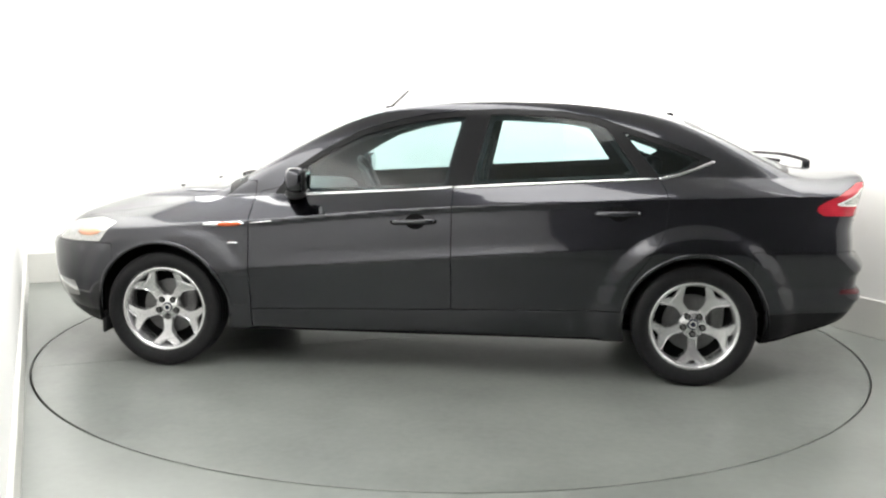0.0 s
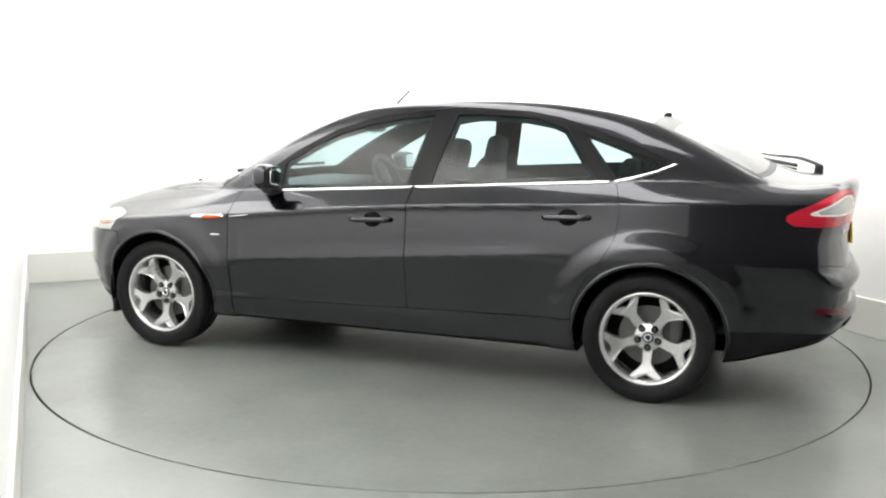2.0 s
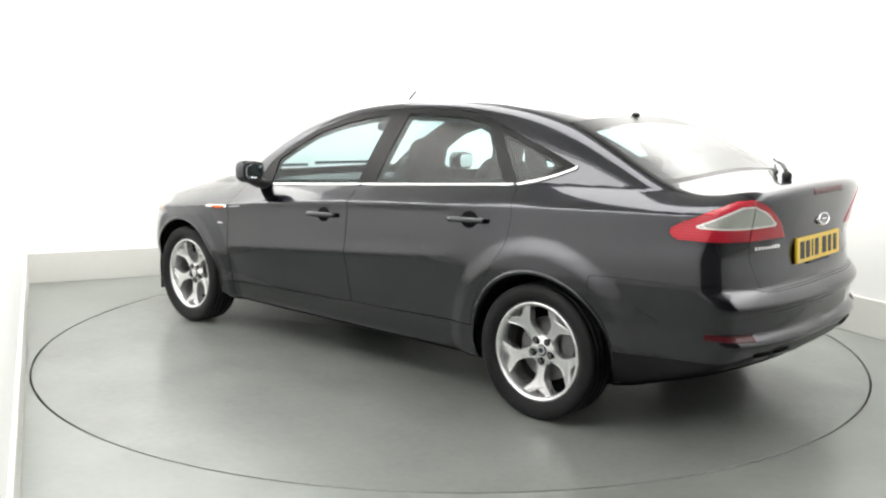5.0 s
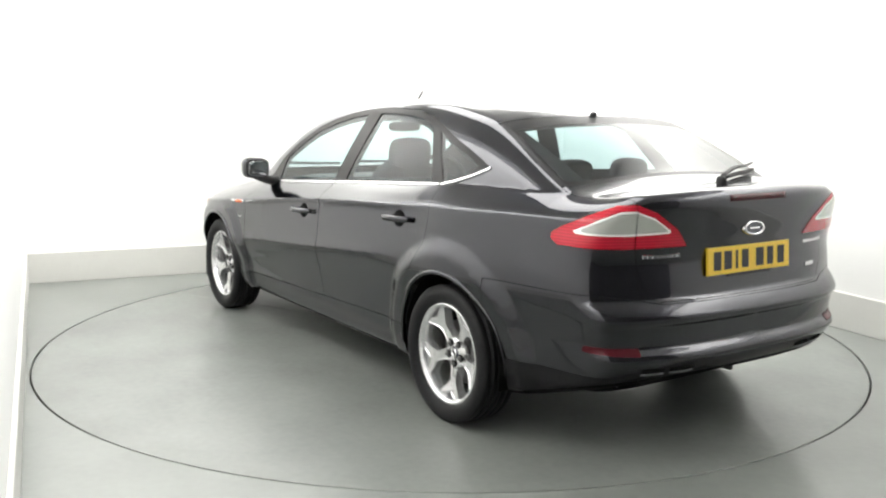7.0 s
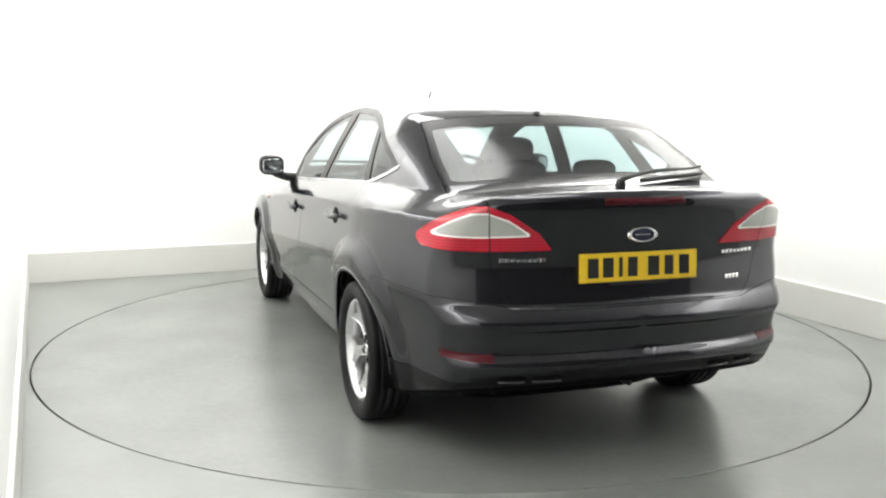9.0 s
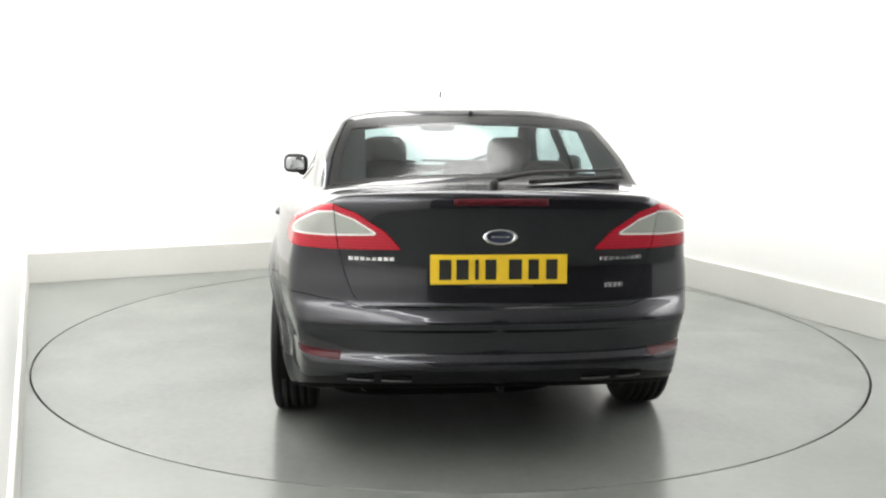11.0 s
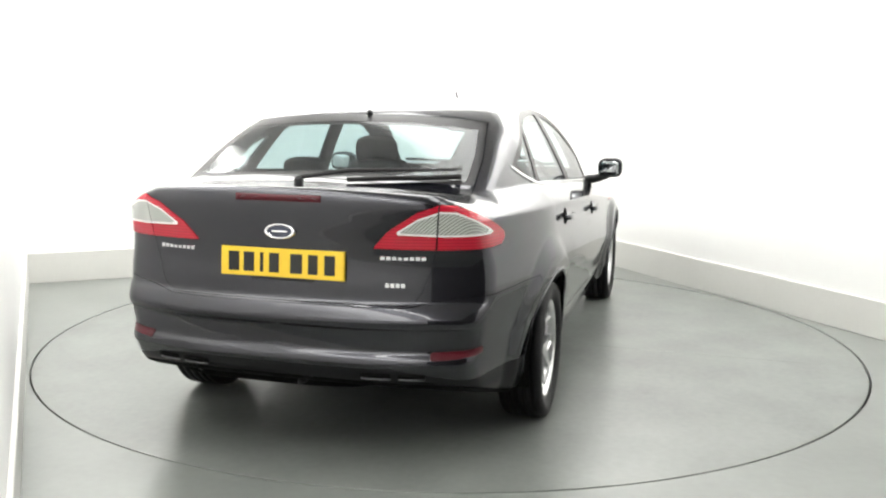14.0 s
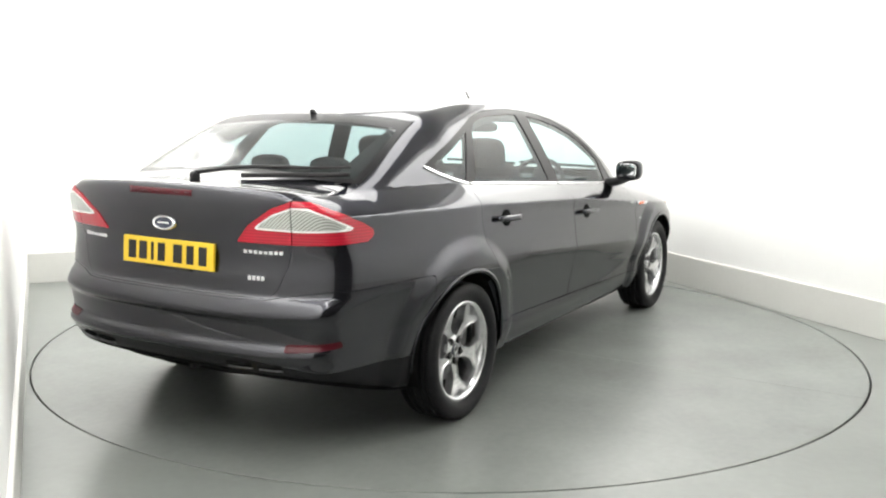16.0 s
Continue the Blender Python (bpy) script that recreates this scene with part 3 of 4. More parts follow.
    refl, bump_r = take(bump_r, lambda p: np.maximum(refl_d(p), p[:, 0] + 1.9))
    valance, bump_r = take(bump_r, lambda p: p[:, 2] - 0.437 + 0.052 * np.clip((p[:, 1] - 0.42) / 0.3, 0, 1))

    head, skin = take(skin, lambda p: np.maximum(poly_d(HEAD_LAMP, p[:, 0], p[:, 2]), 0.42 - p[:, 1]))
    front_d = lambda p: np.maximum(p[:, 2] - np.interp(p[:, 0], [1.7, 1.83, 2.1, 2.4], [0.68, 0.675, 0.655, 0.64]), 1.70 - p[:, 0])
    bump_f, skin = take(skin, front_d)
    bump_f = take(bump_f, lambda p: front_d(p) + GAP)[0]
    lip_f, bump_f = take(bump_f, lambda p: p[:, 2] - 0.285)
    fog_d = lambda p: np.maximum(poly_d([(1.97, 0.355), (2.20, 0.325), (2.25, 0.38), (2.20, 0.435), (2.00, 0.440)], p[:, 0], p[:, 2]), 0.35 - p[:, 1])
    fog, bump_f = take(bump_f, fog_d)

    door_f, skin = take(skin, side_poly(DOOR_F))
    door_f = take(door_f, lambda p: side_poly(DOOR_F)(p) + GAP)[0]
    door_r, skin = take(skin, side_poly(DOOR_R))
    door_r = take(door_r, lambda p: side_poly(DOOR_R)(p) + GAP)[0]

    wind, skin = take(skin, screen)
    hood_d = lambda p: np.maximum(np.maximum(p[:, 1] - np.interp(p[:, 0], [1.0, 1.3, 1.9, 2.3], [0.70, 0.735, 0.68, 0.50]), 1.10 - 0.10 * (p[:, 1] / 0.7) ** 2 - p[:, 0]), np.maximum(p[:, 0] - 2.20, 0.60 - p[:, 2]))
    hood, skin = take(skin, hood_d)
    cowl, hood = take(hood, lambda p: p[:, 0] - (1.20 - 0.10 * (p[:, 1] / 0.7) ** 2))
    hood = take(hood, lambda p: hood_d(p) + GAP)[0]
    fend_d = lambda p: np.maximum(0.937 - p[:, 0], p[:, 2] - 1.02)
    fender, skin = take(skin, fend_d)
    fender = take(fender, lambda p: fend_d(p) + GAP)[0]
    roof_d = lambda p: np.maximum(np.maximum(p[:, 1] - 0.565, p[:, 2] * 0 + 1.15 - p[:, 2]), np.maximum(p[:, 0] - 0.9, -1.9 - p[:, 0]))
    roof, skin = take(skin, roof_d)
    sill_d = lambda p: np.maximum(p[:, 2] - np.interp(p[:, 0], [-1.04, -0.155, 0.937], [0.385, 0.364, 0.335]), np.maximum(p[:, 0] - 0.937, -1.12 - p[:, 0]))
    sill, skin = take(skin, sill_d)
    sill = take(sill, lambda p: sill_d(p) + GAP)[0]

    # the painted panels
    link("roof", panel_mesh("roof", roof, PAINT, both=True, lip=0.004), car)
    link("bonnet", panel_mesh("bonnet", hood, PAINT, both=True), car)
    link("cowl", panel_mesh("cowl", cowl, BLACK, both=True, lift=-0.004), car, "black plastic cowl below the windscreen")
    link("windscreen", panel_mesh("windscreen", wind, GLASS, both=True, lift=-0.002, lip=0), car, "green-tinted windscreen")
    fb = link("front_bumper", panel_mesh("front_bumper", bump_f, PAINT, both=True), car)
    link("front_lip", panel_mesh("front_lip", lip_f, BLACK, both=True), fb, "black lower lip")
    rb = link("rear_bumper", panel_mesh("rear_bumper", bump_r, PAINT, both=True), car)
    link("valance", panel_mesh("valance", valance, GLOSS_BLACK, both=True, lift=-0.002), rb, "dark lower valance")
    tg = link("tailgate", panel_mesh("tailgate", gate_skin, PAINT, both=True), car)
    pane, border = take(glass, lambda p: np.maximum(rear_glass(p) + 0.035, p[:, 0] + 1.475))
    link("rear_glass", panel_mesh("rear_glass", pane, DARK_GLASS, both=True, lift=-0.001, lip=0), tg, "smoked heated rear window")
    link("glass_border", panel_mesh("glass_border", border, GLOSS_BLACK, both=True, lift=-0.001, lip=0.004), tg, "black printed glass border")
    doors = {}
    for mir in (False, True):
        doors[mir] = (link("front_door", panel_mesh("front_door", door_f, PAINT, mirror=mir), car), link("rear_door", panel_mesh("rear_door", door_r, PAINT, mirror=mir), car))
        link("front_wing", panel_mesh("front_wing", fender, PAINT, mirror=mir), car)
        link("rear_quarter", panel_mesh("rear_quarter", skin, PAINT, mirror=mir, lip=0.012), car)
        link("sill", panel_mesh("sill", sill, PAINT, mirror=mir), car)
        hl = link("headlamp", panel_mesh("headlamp", head, HEAD, mirror=mir, lift=-0.001), car, "clear headlamp with amber side glow")
        link("fog_lamp_bezel", panel_mesh("fog_lamp_bezel", fog, CHROME, mirror=mir, lift=-0.001), fb, "bright fog lamp surround")
        link("reflector", panel_mesh("reflector", refl, DEEP_RED, mirror=mir, lift=0.0025), rb, "dark red reflector strip")
        for key, red, clear, edge in lamps:
            lens = link("tail_lamp", panel_mesh("tail_lamp", red, RED, mirror=mir, lift=0.003), tg if key == "gate" else car, "red tail lamp lens with a clear upper wedge")
            link("clear_lens", panel_mesh("clear_lens", clear, CLEAR_LENS, mirror=mir, lift=0.0025), lens, "clear ribbed lens")
            link("lens_border", panel_mesh("lens_border", edge, SILVER_RIM, mirror=mir, lift=0.004), lens, "silver border")
    for name, mir, me in frames:
        owner = doors[mir][0] if name.startswith("front") else doors[mir][1] if name.startswith("rear") else car
        link(name, me, owner, "black window surround")
    return doors, tg, rb, fb


# ---------------------------------------------------------------- wheels
def wheel_parts(car):
    """One alloy wheel with five forked spokes; its face looks along +y."""
    bm = bmesh.new()
    # rim barrel and lip
    lathe([(-0.10, 0.226), (-0.09, 0.222), (0.02, 0.203), (0.050, 0.207), (0.068, 0.213), (0.078, 0.221), (0.081, 0.230), (0.074, 0.237), (0.052, 0.236), (-0.10, 0.232), (-0.10, 0.226)], 80, "y", bm)

    bmesh.ops.recalc_face_normals(bm, faces=bm.faces)
    wheel = part("wheel", bm, ALLOY, car, "silver five-spoke alloy wheel with forked spokes", True)
    part("hub", lathe([(0.0, 0.0), (0.0, 0.078), (0.020, 0.074), (0.030, 0.064), (0.032, 0.0)], 40), ALLOY, wheel, "", True)
    dish = lambda r: 0.030 + 0.034 * min(1, max(0, (r - 0.05) / 0.17)) ** 1.5
    half = [(0.050, 0.031), (0.080, 0.0245), (0.118, 0.0225), (0.138, 0.028), (0.160, 0.046), (0.186, 0.074), (0.200, 0.081), (0.212, 0.068), (0.209, 0.050), (0.197, 0.026), (0.186, 0.004)]
    outline = [(u, -v) for u, v in half] + half[::-1]
    for k in range(5):
        a = radians(-90 + 72 * k)
        ca, sa = math.cos(a), math.sin(a)
        bm = bmesh.new()
        rows = []
        for drop in (0.0, 0.042):
            rows.append([bm.verts.new((u * ca - v * sa, dish(math.hypot(u, v)) - drop, u * sa + v * ca)) for u, v in outline])
        n = len(outline)
        front = bm.faces.new(rows[0])
        for i in range(n):
            bm.faces.new((rows[0][i], rows[1][i], rows[1][(i + 1) % n], rows[0][(i + 1) % n]))
        bmesh.ops.recalc_face_normals(bm, faces=bm.faces)
        bmesh.ops.inset_region(bm, faces=[front], thickness=0.0045, depth=0.0, use_even_offset=True)
        rim = {v for v in rows[0]}
        for v in rim:
            v.co.y -= 0.005
        part("spoke", bm, ALLOY, wheel)
    tyre = [(0.070, 0.234), (0.083, 0.239), (0.095, 0.255), (0.100, 0.275), (0.099, 0.292), (0.093, 0.306), (0.084, 0.3145)]
    tread = []
    for groove in (0.055, 0.020, -0.020, -0.055):
        tread += [(groove + 0.006, 0.3178), (groove + 0.005, 0.311), (groove - 0.005, 0.311), (groove - 0.006, 0.3178)]
    back = [(-a, r) for a, r in tyre[::-1]]
    part("tyre", lathe(tyre + tread + back + [(-0.07, 0.234), tyre[0]], 110), RUBBER, wheel, "black low-profile tyre", True)
    part("brake_disc", lathe([(-0.02, 0.0), (-0.02, 0.150), (-0.032, 0.150), (-0.032, 0.0)], 64), STEEL, wheel, "steel brake disc")
    part("brake_caliper", blob(-0.125, -0.012, 0.055, 0.075, 0.05, 0.16, 3.0, 20, 10), STEEL, wheel, "grey brake caliper", True)
    part("backing_plate", lathe([(-0.06, 0.0), (-0.06, 0.215)], 48), DARK, wheel)
    part("centre_cap", lathe([(0.036, 0.0), (0.036, 0.022), (0.032, 0.028), (0.024, 0.028)], 32), NAVY, wheel, "dark centre cap with a silver ring")
    part("cap_ring", lathe([(0.0365, 0.012), (0.039, 0.014), (0.039, 0.020), (0.0365, 0.022)], 32), CHROME, wheel)
    for k in range(5):
        a = radians(-90 + 36 + 72 * k + 36)
        nut = lathe([(0.045, 0.0), (0.045, 0.008), (0.042, 0.0105), (0.028, 0.0105)], 6)
        bmesh.ops.translate(nut, verts=nut.verts, vec=(0.052 * math.cos(a), 0, 0.052 * math.sin(a)))
        part("wheel_nut", nut, STEEL, wheel, "dark steel wheel nut")
        # raised dark disc in place of the shaded hole round the nut
        seat = lathe([(0.0355, 0.0), (0.0355, 0.0165), (0.025, 0.0165)], 20)
        bmesh.ops.translate(seat, verts=seat.verts, vec=(0.052 * math.cos(a), 0, 0.052 * math.sin(a)))
        part("nut_hole_shade", seat, DARK, wheel, "dark disc for the shade in the nut hole")
    return wheel


def wheels(car):
    first = wheel_parts(car)
    first.matrix_basis = pose(HUBS[0], 0.822, HUB_Z)
    for x, y, rz in ((HUBS[1], 0.822, 0), (HUBS[0], -0.822, 180), (HUBS[1], -0.822, 180)):
        copy_thing(first, pose(x, y, HUB_Z, 0, 0, rz))
    for hx in HUBS:
        for s in (-1, 1):
            bm = lathe([(0.50, 0.0), (0.50, ARCH_R + 0.012), (0.885, ARCH_R + 0.012)], 64)
            bmesh.ops.bisect_plane(bm, geom=bm.verts[:] + bm.edges[:] + bm.faces[:], plane_co=(0, 0, -0.08), plane_no=(0, 0, -1), clear_outer=True)
            if s < 0:
                bmesh.ops.scale(bm, verts=bm.verts, vec=(1, -1, 1))
            part("wheel_arch_liner", bm, DARK, car, "black wheel arch liner", True, Matrix.Translation((hx, 0, HUB_Z)))
    for s in (-1, 1):
        part("air_deflector", box(1.775, 0.80 * s, 0.215, 0.02, 0.20, 0.08, 0.006, 1), BLACK, car, "small black air deflector ahead of the wheel")


# ---------------------------------------------------------------- fittings
def strip_on_side(points, width, out, material, name, parent, mirror, label="", n=90):
    """A moulding laid along the body's side through (x, z) points."""
    q = along(points, n)
    base = on_side(q[:, 0], q[:, 1])
    no = slope(base)
    way = np.gradient(base, axis=0)
    way /= np.linalg.norm(way, axis=1, keepdims=True)
    up = np.cross(no, way)
    w = np.full(n, width / 2)
    w[:4], w[-4:] = w[:4] * np.array([0.3, 0.6, 0.85, 0.97]), w[-4:] * np.array([0.97, 0.85, 0.6, 0.3])
    rows = [base - up * w[:, None] - no * 0.004, base - up * w[:, None] + no * out * 0.6, base + no * out, base + up * w[:, None] + no * out * 0.6, base + up * w[:, None] - no * 0.004]
    v = np.concatenate(rows)
    f = []
    for r in range(4):
        for i in range(n - 1):
            a = r * n + i
            f.append((a, a + 1, a + n + 1, a + n))
    f += [(0, n, 2 * n, 3 * n, 4 * n), (n - 1, 5 * n - 1, 4 * n - 1, 3 * n - 1, 2 * n - 1)]
    if mirror:
        v = v * np.array([1, -1, 1])
    bm = bmesh.new()
    bm.from_mesh(mesh_of(name, v, f, material))
    bmesh.ops.recalc_face_normals(bm, faces=bm.faces)
    return part(name, bm, material, parent, label, True)


def patch_on_side(poly, out, material, name, parent, mirror, label=""):
    """A thin shaped piece that follows the body's side, from an outline in (x, z)."""
    q = np.array(poly, float)
    edge = on_side(q[:, 0], q[:, 1])
    no = slope(edge)
    c = on_side(*[np.array([v]) for v in q.mean(0)])
    nc = slope(c)
    k = len(q)
    shrink = edge + (c - edge) * 0.12
    v = np.concatenate([edge - no * 0.004, shrink + no * out, c + nc * out * 1.15])
    f = [(i, (i + 1) % k, k + (i + 1) % k, k + i) for i in range(k)] + [(k + i, k + (i + 1) % k, 2 * k) for i in range(k)]
    if mirror:
        v = v * np.array([1, -1, 1])
    bm = bmesh.new()
    bm.from_mesh(mesh_of(name, v, f, material))
    bmesh.ops.recalc_face_normals(bm, faces=bm.faces)
    return part(name, bm, material, parent, label, True)


def oval(cx, cz, rx, rz, n=20, tilt=0.0):
    return [(cx + rx * math.cos(a) - tilt * rz * math.sin(a), cz + rz * math.sin(a)) for a in (k * math.tau / n for k in range(n))]


def side_fittings(car, doors):
    for mir in (False, True):
        s = -1 if mir else 1
        fd, rd = doors[mir]
        strip_on_side([(0.74, 0.952), (0.653, 0.958), (0.158, 0.988), (-0.150, 1.008)], 0.019, 0.007, CHROME, "waist_trim", fd, mir, "bright chrome waist trim")
        strip_on_side([(-0.160, 1.0085), (-0.742, 1.044), (-1.208, 1.072)], 0.019, 0.007, CHROME, "waist_trim", rd, mir, "bright chrome waist trim")
        strip_on_side([(-1.222, 1.0725), (-1.32, 1.092), (-1.42, 1.124), (-1.515, 1.163)], 0.019, 0.007, CHROME, "waist_trim", car, mir, "bright chrome waist trim")
        # rolled lips round the wheel openings
        for hx in HUBS:
            strip_on_side([(hx + (ARCH_R + 0.009) * math.cos(a), HUB_Z + (ARCH_R + 0.009) * math.sin(a)) for a in (radians(-4 + 188 * k / 60) for k in range(61))], 0.020, 0.005, PAINT, "arch_lip", car, mir)
        # handles over dark patches that paint the shade in their scoops
        for door, hx, hz in ((fd, 0.045, 0.836), (rd, -1.01, 0.898)):
            patch_on_side(oval(hx - 0.01, hz - 0.001, 0.058, 0.044, 24), 0.0022, DARK, "handle_shade", door, mir, "dark patch painted as shade behind the handle")
            q = np.linspace(-0.115, 0.12, 15)
            pts = on_side(hx - q, np.full(15, hz) + 0.03 * q)
            lift = 0.010 + 0.026 * np.clip(1 - (np.abs(q) / 0.125) ** 4, 0, 1)
            pts = [(p[0], s * (p[1] + l), p[2]) for p, l in zip(pts, lift)]
            part("door_handle", tube(pts, [0.007] + [0.011] * 13 + [0.007], 10, None, 1.35), PAINT, door, "body-coloured grab handle", True)
        # side repeater with its chrome tail, and a small badge
        strip_on_side([(1.185, 0.793), (1.10, 0.797), (0.955, 0.806)], 0.023, 0.005, CHROME, "side_repeater", car, mir, "chrome-ended side repeater", 24)
        strip_on_side([(1.105, 0.797), (1.04, 0.800), (0.972, 0.805)], 0.021, 0.008, AMBER, "repeater_lens", car, mir, "orange repeater lens", 20)
        strip_on_side([(0.925, 0.807), (0.80, 0.822)], 0.006, 0.003, CHROME, "repeater_tail", fd, mir, "fine chrome line", 20)
        strip_on_side([(1.052, 0.698), (0.990, 0.700)], 0.011, 0.003, CHROME, "wing_badge", car, mir, "small silver bar badge", 14)
        # amber corner in the headlamp
        strip_on_side([(1.96, 0.722), (1.87, 0.724), (1.79, 0.737)], 0.034, 0.003, mat("pale amber lens", (0.78, 0.40, 0.26), 0.15, 0, 0.6), "indicator_lens", car, mir, "pale orange corner indicator", 16)
        strip_on_side([(2.02, 0.752), (1.90, 0.768), (1.775, 0.776)], 0.012, 0.003, SILVER_RIM, "headlamp_brow", car, mir, "bright upper edge of the headlamp", 16)
        # door mirror: shell, glass, stalk
        bm = blob(0.655, 0.958 * s, 1.045, 0.105, 0.165, 0.132, 3.2, 32, 18)
        for v in bm.verts:
            v.co.x += 0.03 * (abs(v.co.y) - 0.98) * -2.2
            v.co.z += 0.02 * (abs(v.co.y) - 0.98) * 2
        mirror = part("door_mirror", bm, PAINT, fd, "body-coloured door mirror", True)
        rim = blob(0.606, 0.958 * s, 1.042, 0.03, 0.158, 0.122, 3.4, 32, 12)
        for v in rim.verts:
            v.co.x += 0.03 * (abs(v.co.y) - 0.98) * -2.2
        part("mirror_rim", rim, GLOSS_BLACK, mirror, "black mirror surround", True)
        pane = blob(0.593, 0.958 * s, 1.042, 0.012, 0.132, 0.096, 3.6, 32, 10)
        for v in pane.verts:
            v.co.x += 0.03 * (abs(v.co.y) - 0.98) * -2.2
        part("mirror_glass", pane, mat("mirror silver", (0.55, 0.57, 0.58), 0.04, 1.0), mirror, "mirror glass")
        part("mirror_stalk", tube([(0.70, 0.80 * s, 0.955), (0.69, 0.86 * s, 0.965), (0.665, 0.93 * s, 0.99)], [0.060, 0.052, 0.046], 14, None, 0.55), BLACK, mirror, "black mirror foot", True)


def rear_fittings(car, tg, rb):
    # number plate with bars for its characters, on a plinth
    px = float(on_rear(0.0, 0.815)[0, 0])
    tilt = pose(px - 0.008, 0, 0.815, 0, 4, 0)
    plate = part("number_plate", box(0.000, 0, 0.004, 0.012, 0.524, 0.113, 0.002, 1), PLATE, tg, "yellow rear number plate", False, tilt)
    for k in range(7):
        y = (0.205, 0.140, 0.085, 0.032, -0.062, -0.132, -0.202)[k]
        w = (0.046, 0.046, 0.014, 0.042, 0.050, 0.040, 0.044)[k]
        part("plate_bar", box(-0.0067, y, 0.004, 0.0016, w, 0.076), INK, plate)
    part("plate_holder", box(0.004, 0.0, -0.058, 0.020, 0.26, 0.014, 0.002, 1), BLACK, tg, "black plate holder", False, tilt)
    # emblem
    ex = float(on_rear(0.0, 0.945)[0, 0])
    em = pose(ex - 0.005, 0, 0.945, 0, 10, 0)
    ring = lathe([(0.0, 0.036), (0.006, 0.038), (0.007, 0.044), (0.002, 0.048), (-0.006, 0.049)], 48, "y")
    inner = lathe([(0.003, 0.0), (0.003, 0.037)], 48, "y")
    bars = box(0.0, 0.0045, 0.0, 0.046, 0.003, 0.010, 0.001, 1)
    for b in (ring, inner, bars):
        bmesh.ops.scale(b, verts=b.verts, vec=(1.38, 1, 0.63))
        bmesh.ops.rotate(b, verts=b.verts, cent=(0, 0, 0), matrix=Matrix.Rotation(radians(90), 3, "Z"))
    badge = part("emblem", ring, CHROME, tg, "oval chrome emblem with dark enamel", True, em)
    part("enamel", inner, NAVY, badge)
    part("emblem_bar", bars, CHROME, badge)
    # letter badges as plain bars
    for y0, y1, z, h in ((0.572, 0.392, 0.856, 0.016), (-0.392, -0.572, 0.856, 0.016), (-0.415, -0.495, 0.752, 0.018)):
        ym = (y0 + y1) / 2
        x0, x1 = float(on_rear(y0, z)[0, 0]), float(on_rear(y1, z)[0, 0])
        ang = math.degrees(math.atan2(x0 - x1, y0 - y1))
        bm, count = bmesh.new(), 8 if abs(y0 - y1) > 0.1 else 4
        step = abs(y0 - y1) / count
        for k in range(count):
            box(0, (k + 0.5 - count / 2) * step, 0, 0.006, step * 0.84, h, 0.0015, 1, bm)
        part("letter_badge", bm, CHROME, tg, "silver bar badge", False, pose((x0 + x1) / 2 - 0.001, ym, z, 0, 0, -ang))
    # high brake lamp under the tailgate's lip
    ys = np.linspace(-0.178, 0.178, 25)
    top, bot = on_rear(ys, np.full(25, 1.090)), on_rear(ys, np.full(25, 1.064))
    v = np.concatenate([top + [-0.0012, 0, 0.0], bot + [-0.0012, 0, 0], top + [0.006, 0, 0], bot + [0.006, 0, 0]])
    f = [(i, i + 1, 26 + i, 25 + i) for i in range(24)] + [(i + 1, i, 50 + i, 51 + i) for i in range(24)] + [(25 + i, 26 + i, 76 + i, 75 + i) for i in range(24)] + [(0, 25, 75, 50), (24, 74, 99, 49)]
    bm = bmesh.new()
    bm.from_mesh(mesh_of("high_brake_lamp", v, f, DEEP_RED))
    bmesh.ops.recalc_face_normals(bm, faces=bm.faces)
    part("high_brake_lamp", bm, DEEP_RED, tg, "dark red high brake lamp")
    # washer nozzle
    nz = on_top(-1.375, 0.0)[0]
    part("washer_nozzle", blob(nz[0], 0, nz[2] + 0.008, 0.045, 0.022, 0.026, 2.5, 16, 8), BLACK, tg, "small black washer nozzle", True)
    # rear wiper: spindle, arm, blade
    sp = on_top(-2.185, 0.0)[0]
    wiper = part("rear_wiper", blob(sp[0] + 0.005, 0.0, sp[2] + 0.014, 0.046, 0.036, 0.046, 2.6, 20, 10), BLACK, tg, "black rear wiper", True)
    arm, blade = [], []
    for k in range(12):
        t = k / 11
        q = on_top(-2.18 + 0.306 * t, -0.594 * t)[0]
        arm.append((q[0], -0.594 * t, max(q[2] + 0.016, sp[2] + 0.030) + 0.030 * math.sin(math.pi * min(t * 1.2, 0.5)) - 0.004 * t))
        b = on_top(-2.07 + 0.187 * t, -0.16 - 0.435 * t)[0]
        blade.append((b[0], -0.16 - 0.435 * t, b[2] + 0.014))
    part("wiper_arm", tube(arm, [0.010] * 4 + [0.008] * 4 + [0.006] * 4, 8), BLACK, wiper, "", True)
    part("wiper_blade", tube(blade, 0.0068, 8, None, 1.5), BLACK, wiper, "", True)
    # aerial
    ab = on_top(0.315, 0.0)[0]
    aerial = part("aerial", blob(ab[0], 0, ab[2] + 0.006, 0.06, 0.04, 0.028, 2.4, 18, 8), BLACK, car, "short black roof aerial", True)
    part("mast", tube([(ab[0] - 0.005, 0, ab[2] + 0.01), (ab[0] - 0.115, 0, ab[2] + 0.112)], [0.0075, 0.0055], 8), BLACK, aerial, "", True)
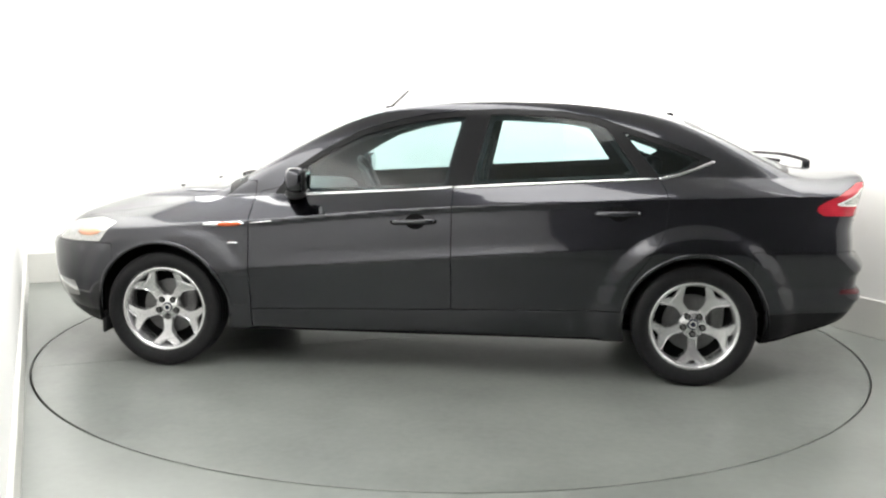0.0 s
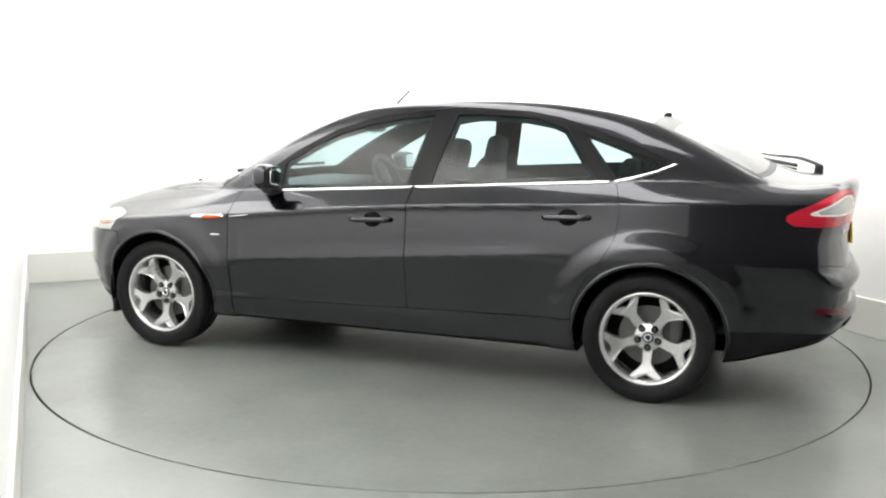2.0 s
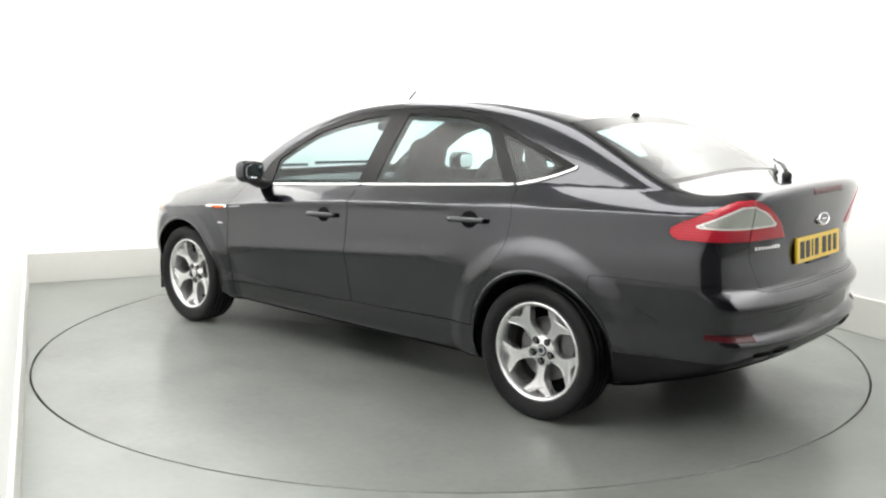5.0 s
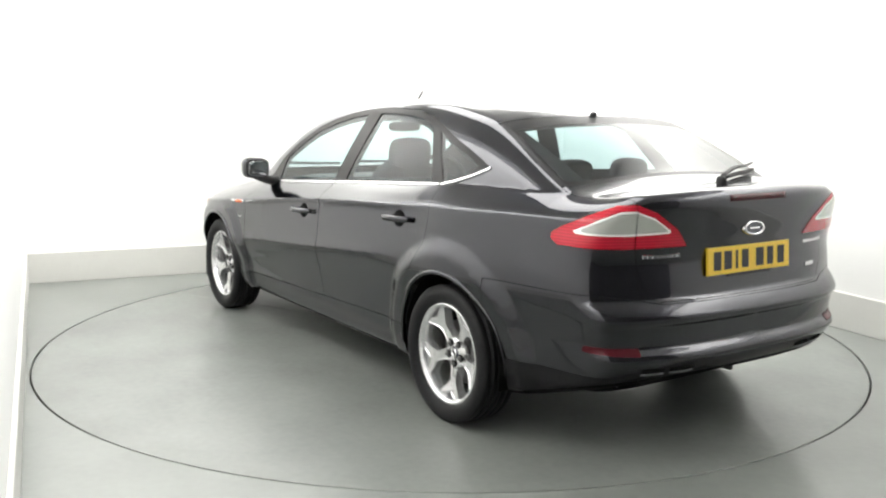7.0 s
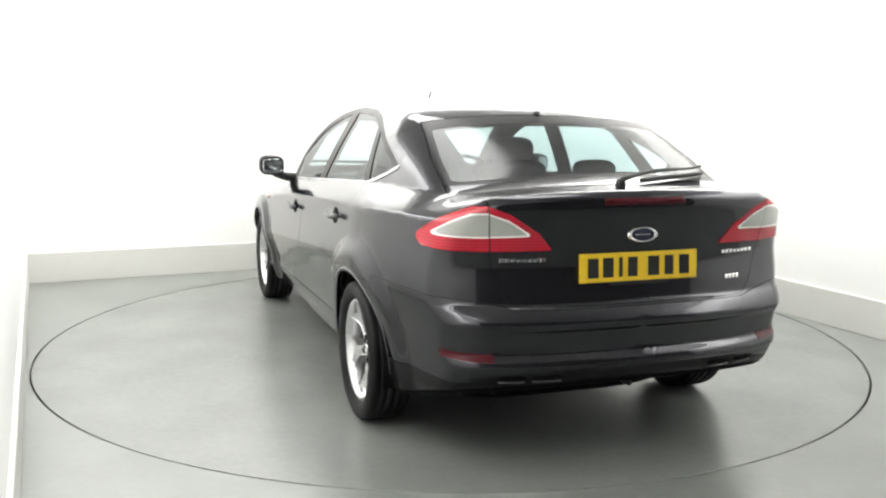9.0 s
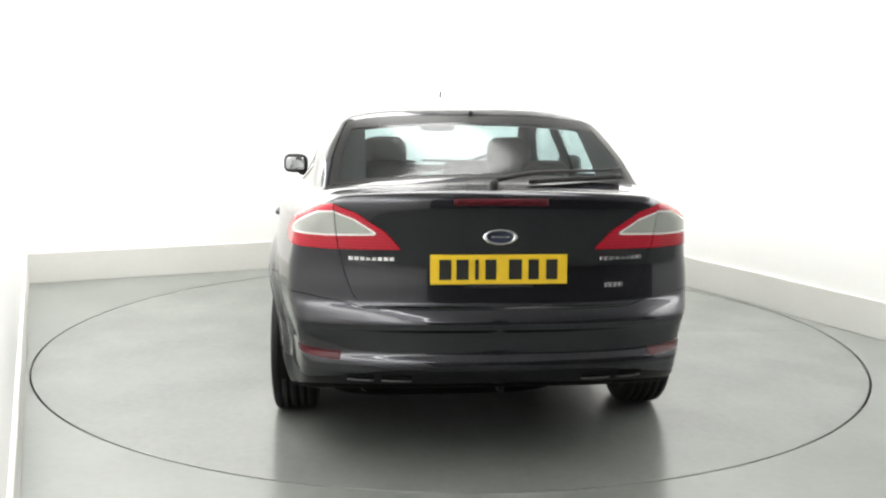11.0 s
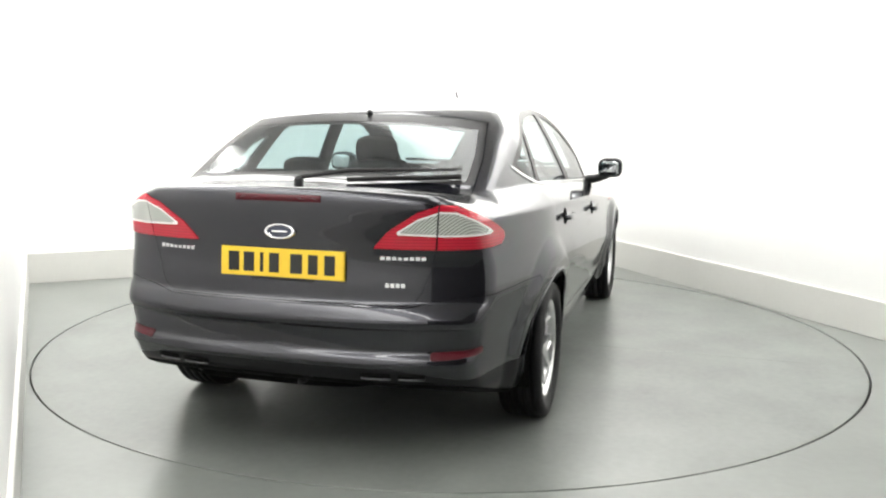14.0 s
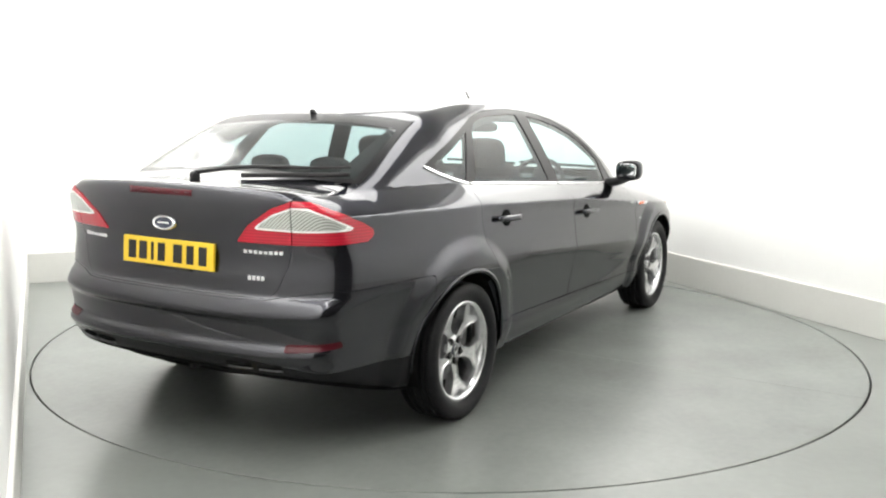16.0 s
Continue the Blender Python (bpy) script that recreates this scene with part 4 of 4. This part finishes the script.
    # valance slots as dark bars above steel bars, exhaust tip and tow eye
    for s in (-1, 1):
        for y0, y1 in ((0.33, 0.445), (0.475, 0.575)):
            ys = np.linspace(y0, y1, 5)
            q = on_rear(ys, np.full(5, 0.404))
            # a solid dark bar stands for the shade inside the slot
            part("slot_shade", tube([(p[0] + 0.001, s * y, 0.406) for p, y in zip(q, ys)], [0.008, 0.011, 0.011, 0.011, 0.008], 10), DARK, rb, "dark bar for the shade in a valance slot", True)
            q = on_rear(ys, np.full(5, 0.390))
            part("slot_bar", tube([(p[0] - 0.002, s * y, 0.389) for p, y in zip(q, ys)], [0.004, 0.006, 0.006, 0.006, 0.004], 10, None, 0.8), mat("brushed bar steel", (0.22, 0.22, 0.23), 0.35, 1.0), rb, "slim steel bar below the valance slot", True)
    bm = lathe([(-0.10, 0.027), (0.06, 0.027), (0.062, 0.024), (-0.02, 0.022), (-0.10, 0.0)], 24)
    part("exhaust_tip", bm, STEEL, car, "dull steel exhaust tip under the bumper", True, pose(-2.06, 0.50, 0.312, 0, 0, 90) @ pose(0, 0, 0, -8))
    bm = tube([(-2.14, -0.03, 0.322), (-2.24, -0.03, 0.322), (-2.265, -0.03, 0.318)], [0.016, 0.016, 0.011], 10)
    part("tow_eye", bm, BLACK, car, "black tow eye under the bumper", True)
    part("silencer", blob(-2.00, 0.18, 0.30, 0.26, 0.95, 0.11, 3.5), DARK, car, "dark silencer box", True)


def cabin(car):
    """Seats, headrests, dashboard, steering wheel, mirror and shelf seen through the glass."""
    part("cabin_floor", box(-0.35, 0, 0.34, 2.9, 1.36, 0.04, 0.01, 1), LINING, car, "dark carpeted cabin floor")
    for y in (0.375, -0.375):
        seat = part("front_seat", blob(0.20, y, 0.55, 0.54, 0.50, 0.20, 4), SEATCLOTH, car, "charcoal front seat", True)
        part("backrest", blob(0, 0, 0.31, 0.15, 0.48, 0.64, 3.6), SEATCLOTH, seat, "", True, pose(-0.06, y, 0.52, 0, -17, 0))
        part("headrest", blob(0, 0, 0.0, 0.10, 0.265, 0.19, 3.4), SEATCLOTH, seat, "", True, pose(-0.255, y, 1.16, 0, -10, 0))
    bench = part("rear_seat", blob(-0.75, 0, 0.55, 0.52, 1.28, 0.20, 4.5), SEATCLOTH, car, "charcoal rear bench seat", True)
    part("backrest", blob(0, 0, 0.27, 0.15, 1.28, 0.58, 4.2), SEATCLOTH, bench, "", True, pose(-1.0, 0, 0.52, 0, -24, 0))
    for y in (0.40, 0.0, -0.40):
        part("headrest", blob(0, 0, 0, 0.09, 0.24, 0.13, 3.2), SEATCLOTH, bench, "", True, pose(-1.235, y, 1.105, 0, -12, 0))
    part("parcel_shelf", box(-1.62, 0, 0.985, 0.66, 1.16, 0.02, 0.006, 1), LINING, car, "dark parcel shelf")
    dash = blob(0.86, 0, 0.80, 0.52, 1.38, 0.34, 4.5, 40, 16)
    part("dashboard", dash, BLACK, car, "black moulded dashboard", True)
    ring = bmesh.new()
    n, k = 40, 8
    rows = []
    for i in range(n):
        a = i * math.tau / n
        rows.append([ring.verts.new(((0.185 + 0.015 * math.cos(b)) * math.cos(a), (0.185 + 0.015 * math.cos(b)) * math.sin(a), 0.015 * math.sin(b))) for b in (j * math.tau / k for j in range(k))])
    for i in range(n):
        for j in range(k):
            ring.faces.new((rows[i][j], rows[(i + 1) % n][j], rows[(i + 1) % n][(j + 1) % k], rows[i][(j + 1) % k]))
    wheel = part("steering_wheel", ring, BLACK, car, "black steering wheel", True, pose(0.50, -0.375, 0.93, 0, -66, 0))
    part("hub", blob(0, 0, -0.02, 0.30, 0.11, 0.05, 3), BLACK, wheel, "", True)
    part("interior_mirror", blob(0.42, 0.0, 1.305, 0.03, 0.24, 0.065, 3.5), BLACK, car, "black interior mirror", True)
    for y in (0.37, -0.37):
        part("sun_visor", box(0.28, y, 1.35, 0.16, 0.36, 0.018, 0.006, 2), LINING, car, "grey sun visor")
    # front wipers at the foot of the windscreen
    for y0, y1 in ((0.10, 0.62), (-0.55, 0.05)):
        pts = []
        for q in range(8):
            y = y0 + (y1 - y0) * q / 7
            p = on_top(1.155 - 0.10 * (y / 0.7) ** 2 - 0.03 * q / 7, y)[0]
            pts.append((p[0], y, p[2] + 0.016))
        part("front_wiper", tube(pts, 0.010, 8), BLACK, car, "black windscreen wiper", True)
    for y in (0.33, -0.33):
        p = on_top(1.52, y)[0]
        part("washer_jet", blob(p[0], y, p[2] + 0.002, 0.026, 0.024, 0.012, 2.5, 12, 6), BLACK, car, "small black washer jet", True)


# ---------------------------------------------------------------- build
room()
table = turntable()
car = tagged(new("car"), "dark grey metallic five-door hatchback on the turntable", "car")
doors, tg, rb, fb = car_body(car)
wheels(car)
side_fittings(car, doors)
rear_fittings(car, tg, rb)
cabin(car)


def motions():
    """The turntable carries the car round at a steady pace."""
    times = [0, 1, 2, 3, 4, 5, 6, 7, 8, 9, 10, 11, 12, 13, 14, 15, 16]
    walk(table, [(t, pose(0, 0, 0, 0, 0, heading(t))) for t in times])
    walk(car, [(t, pose(0, 0, 0.0005, 0, 0, heading(t)) @ pose(0.0621, 0.0474, 0)) for t in times])


motions()
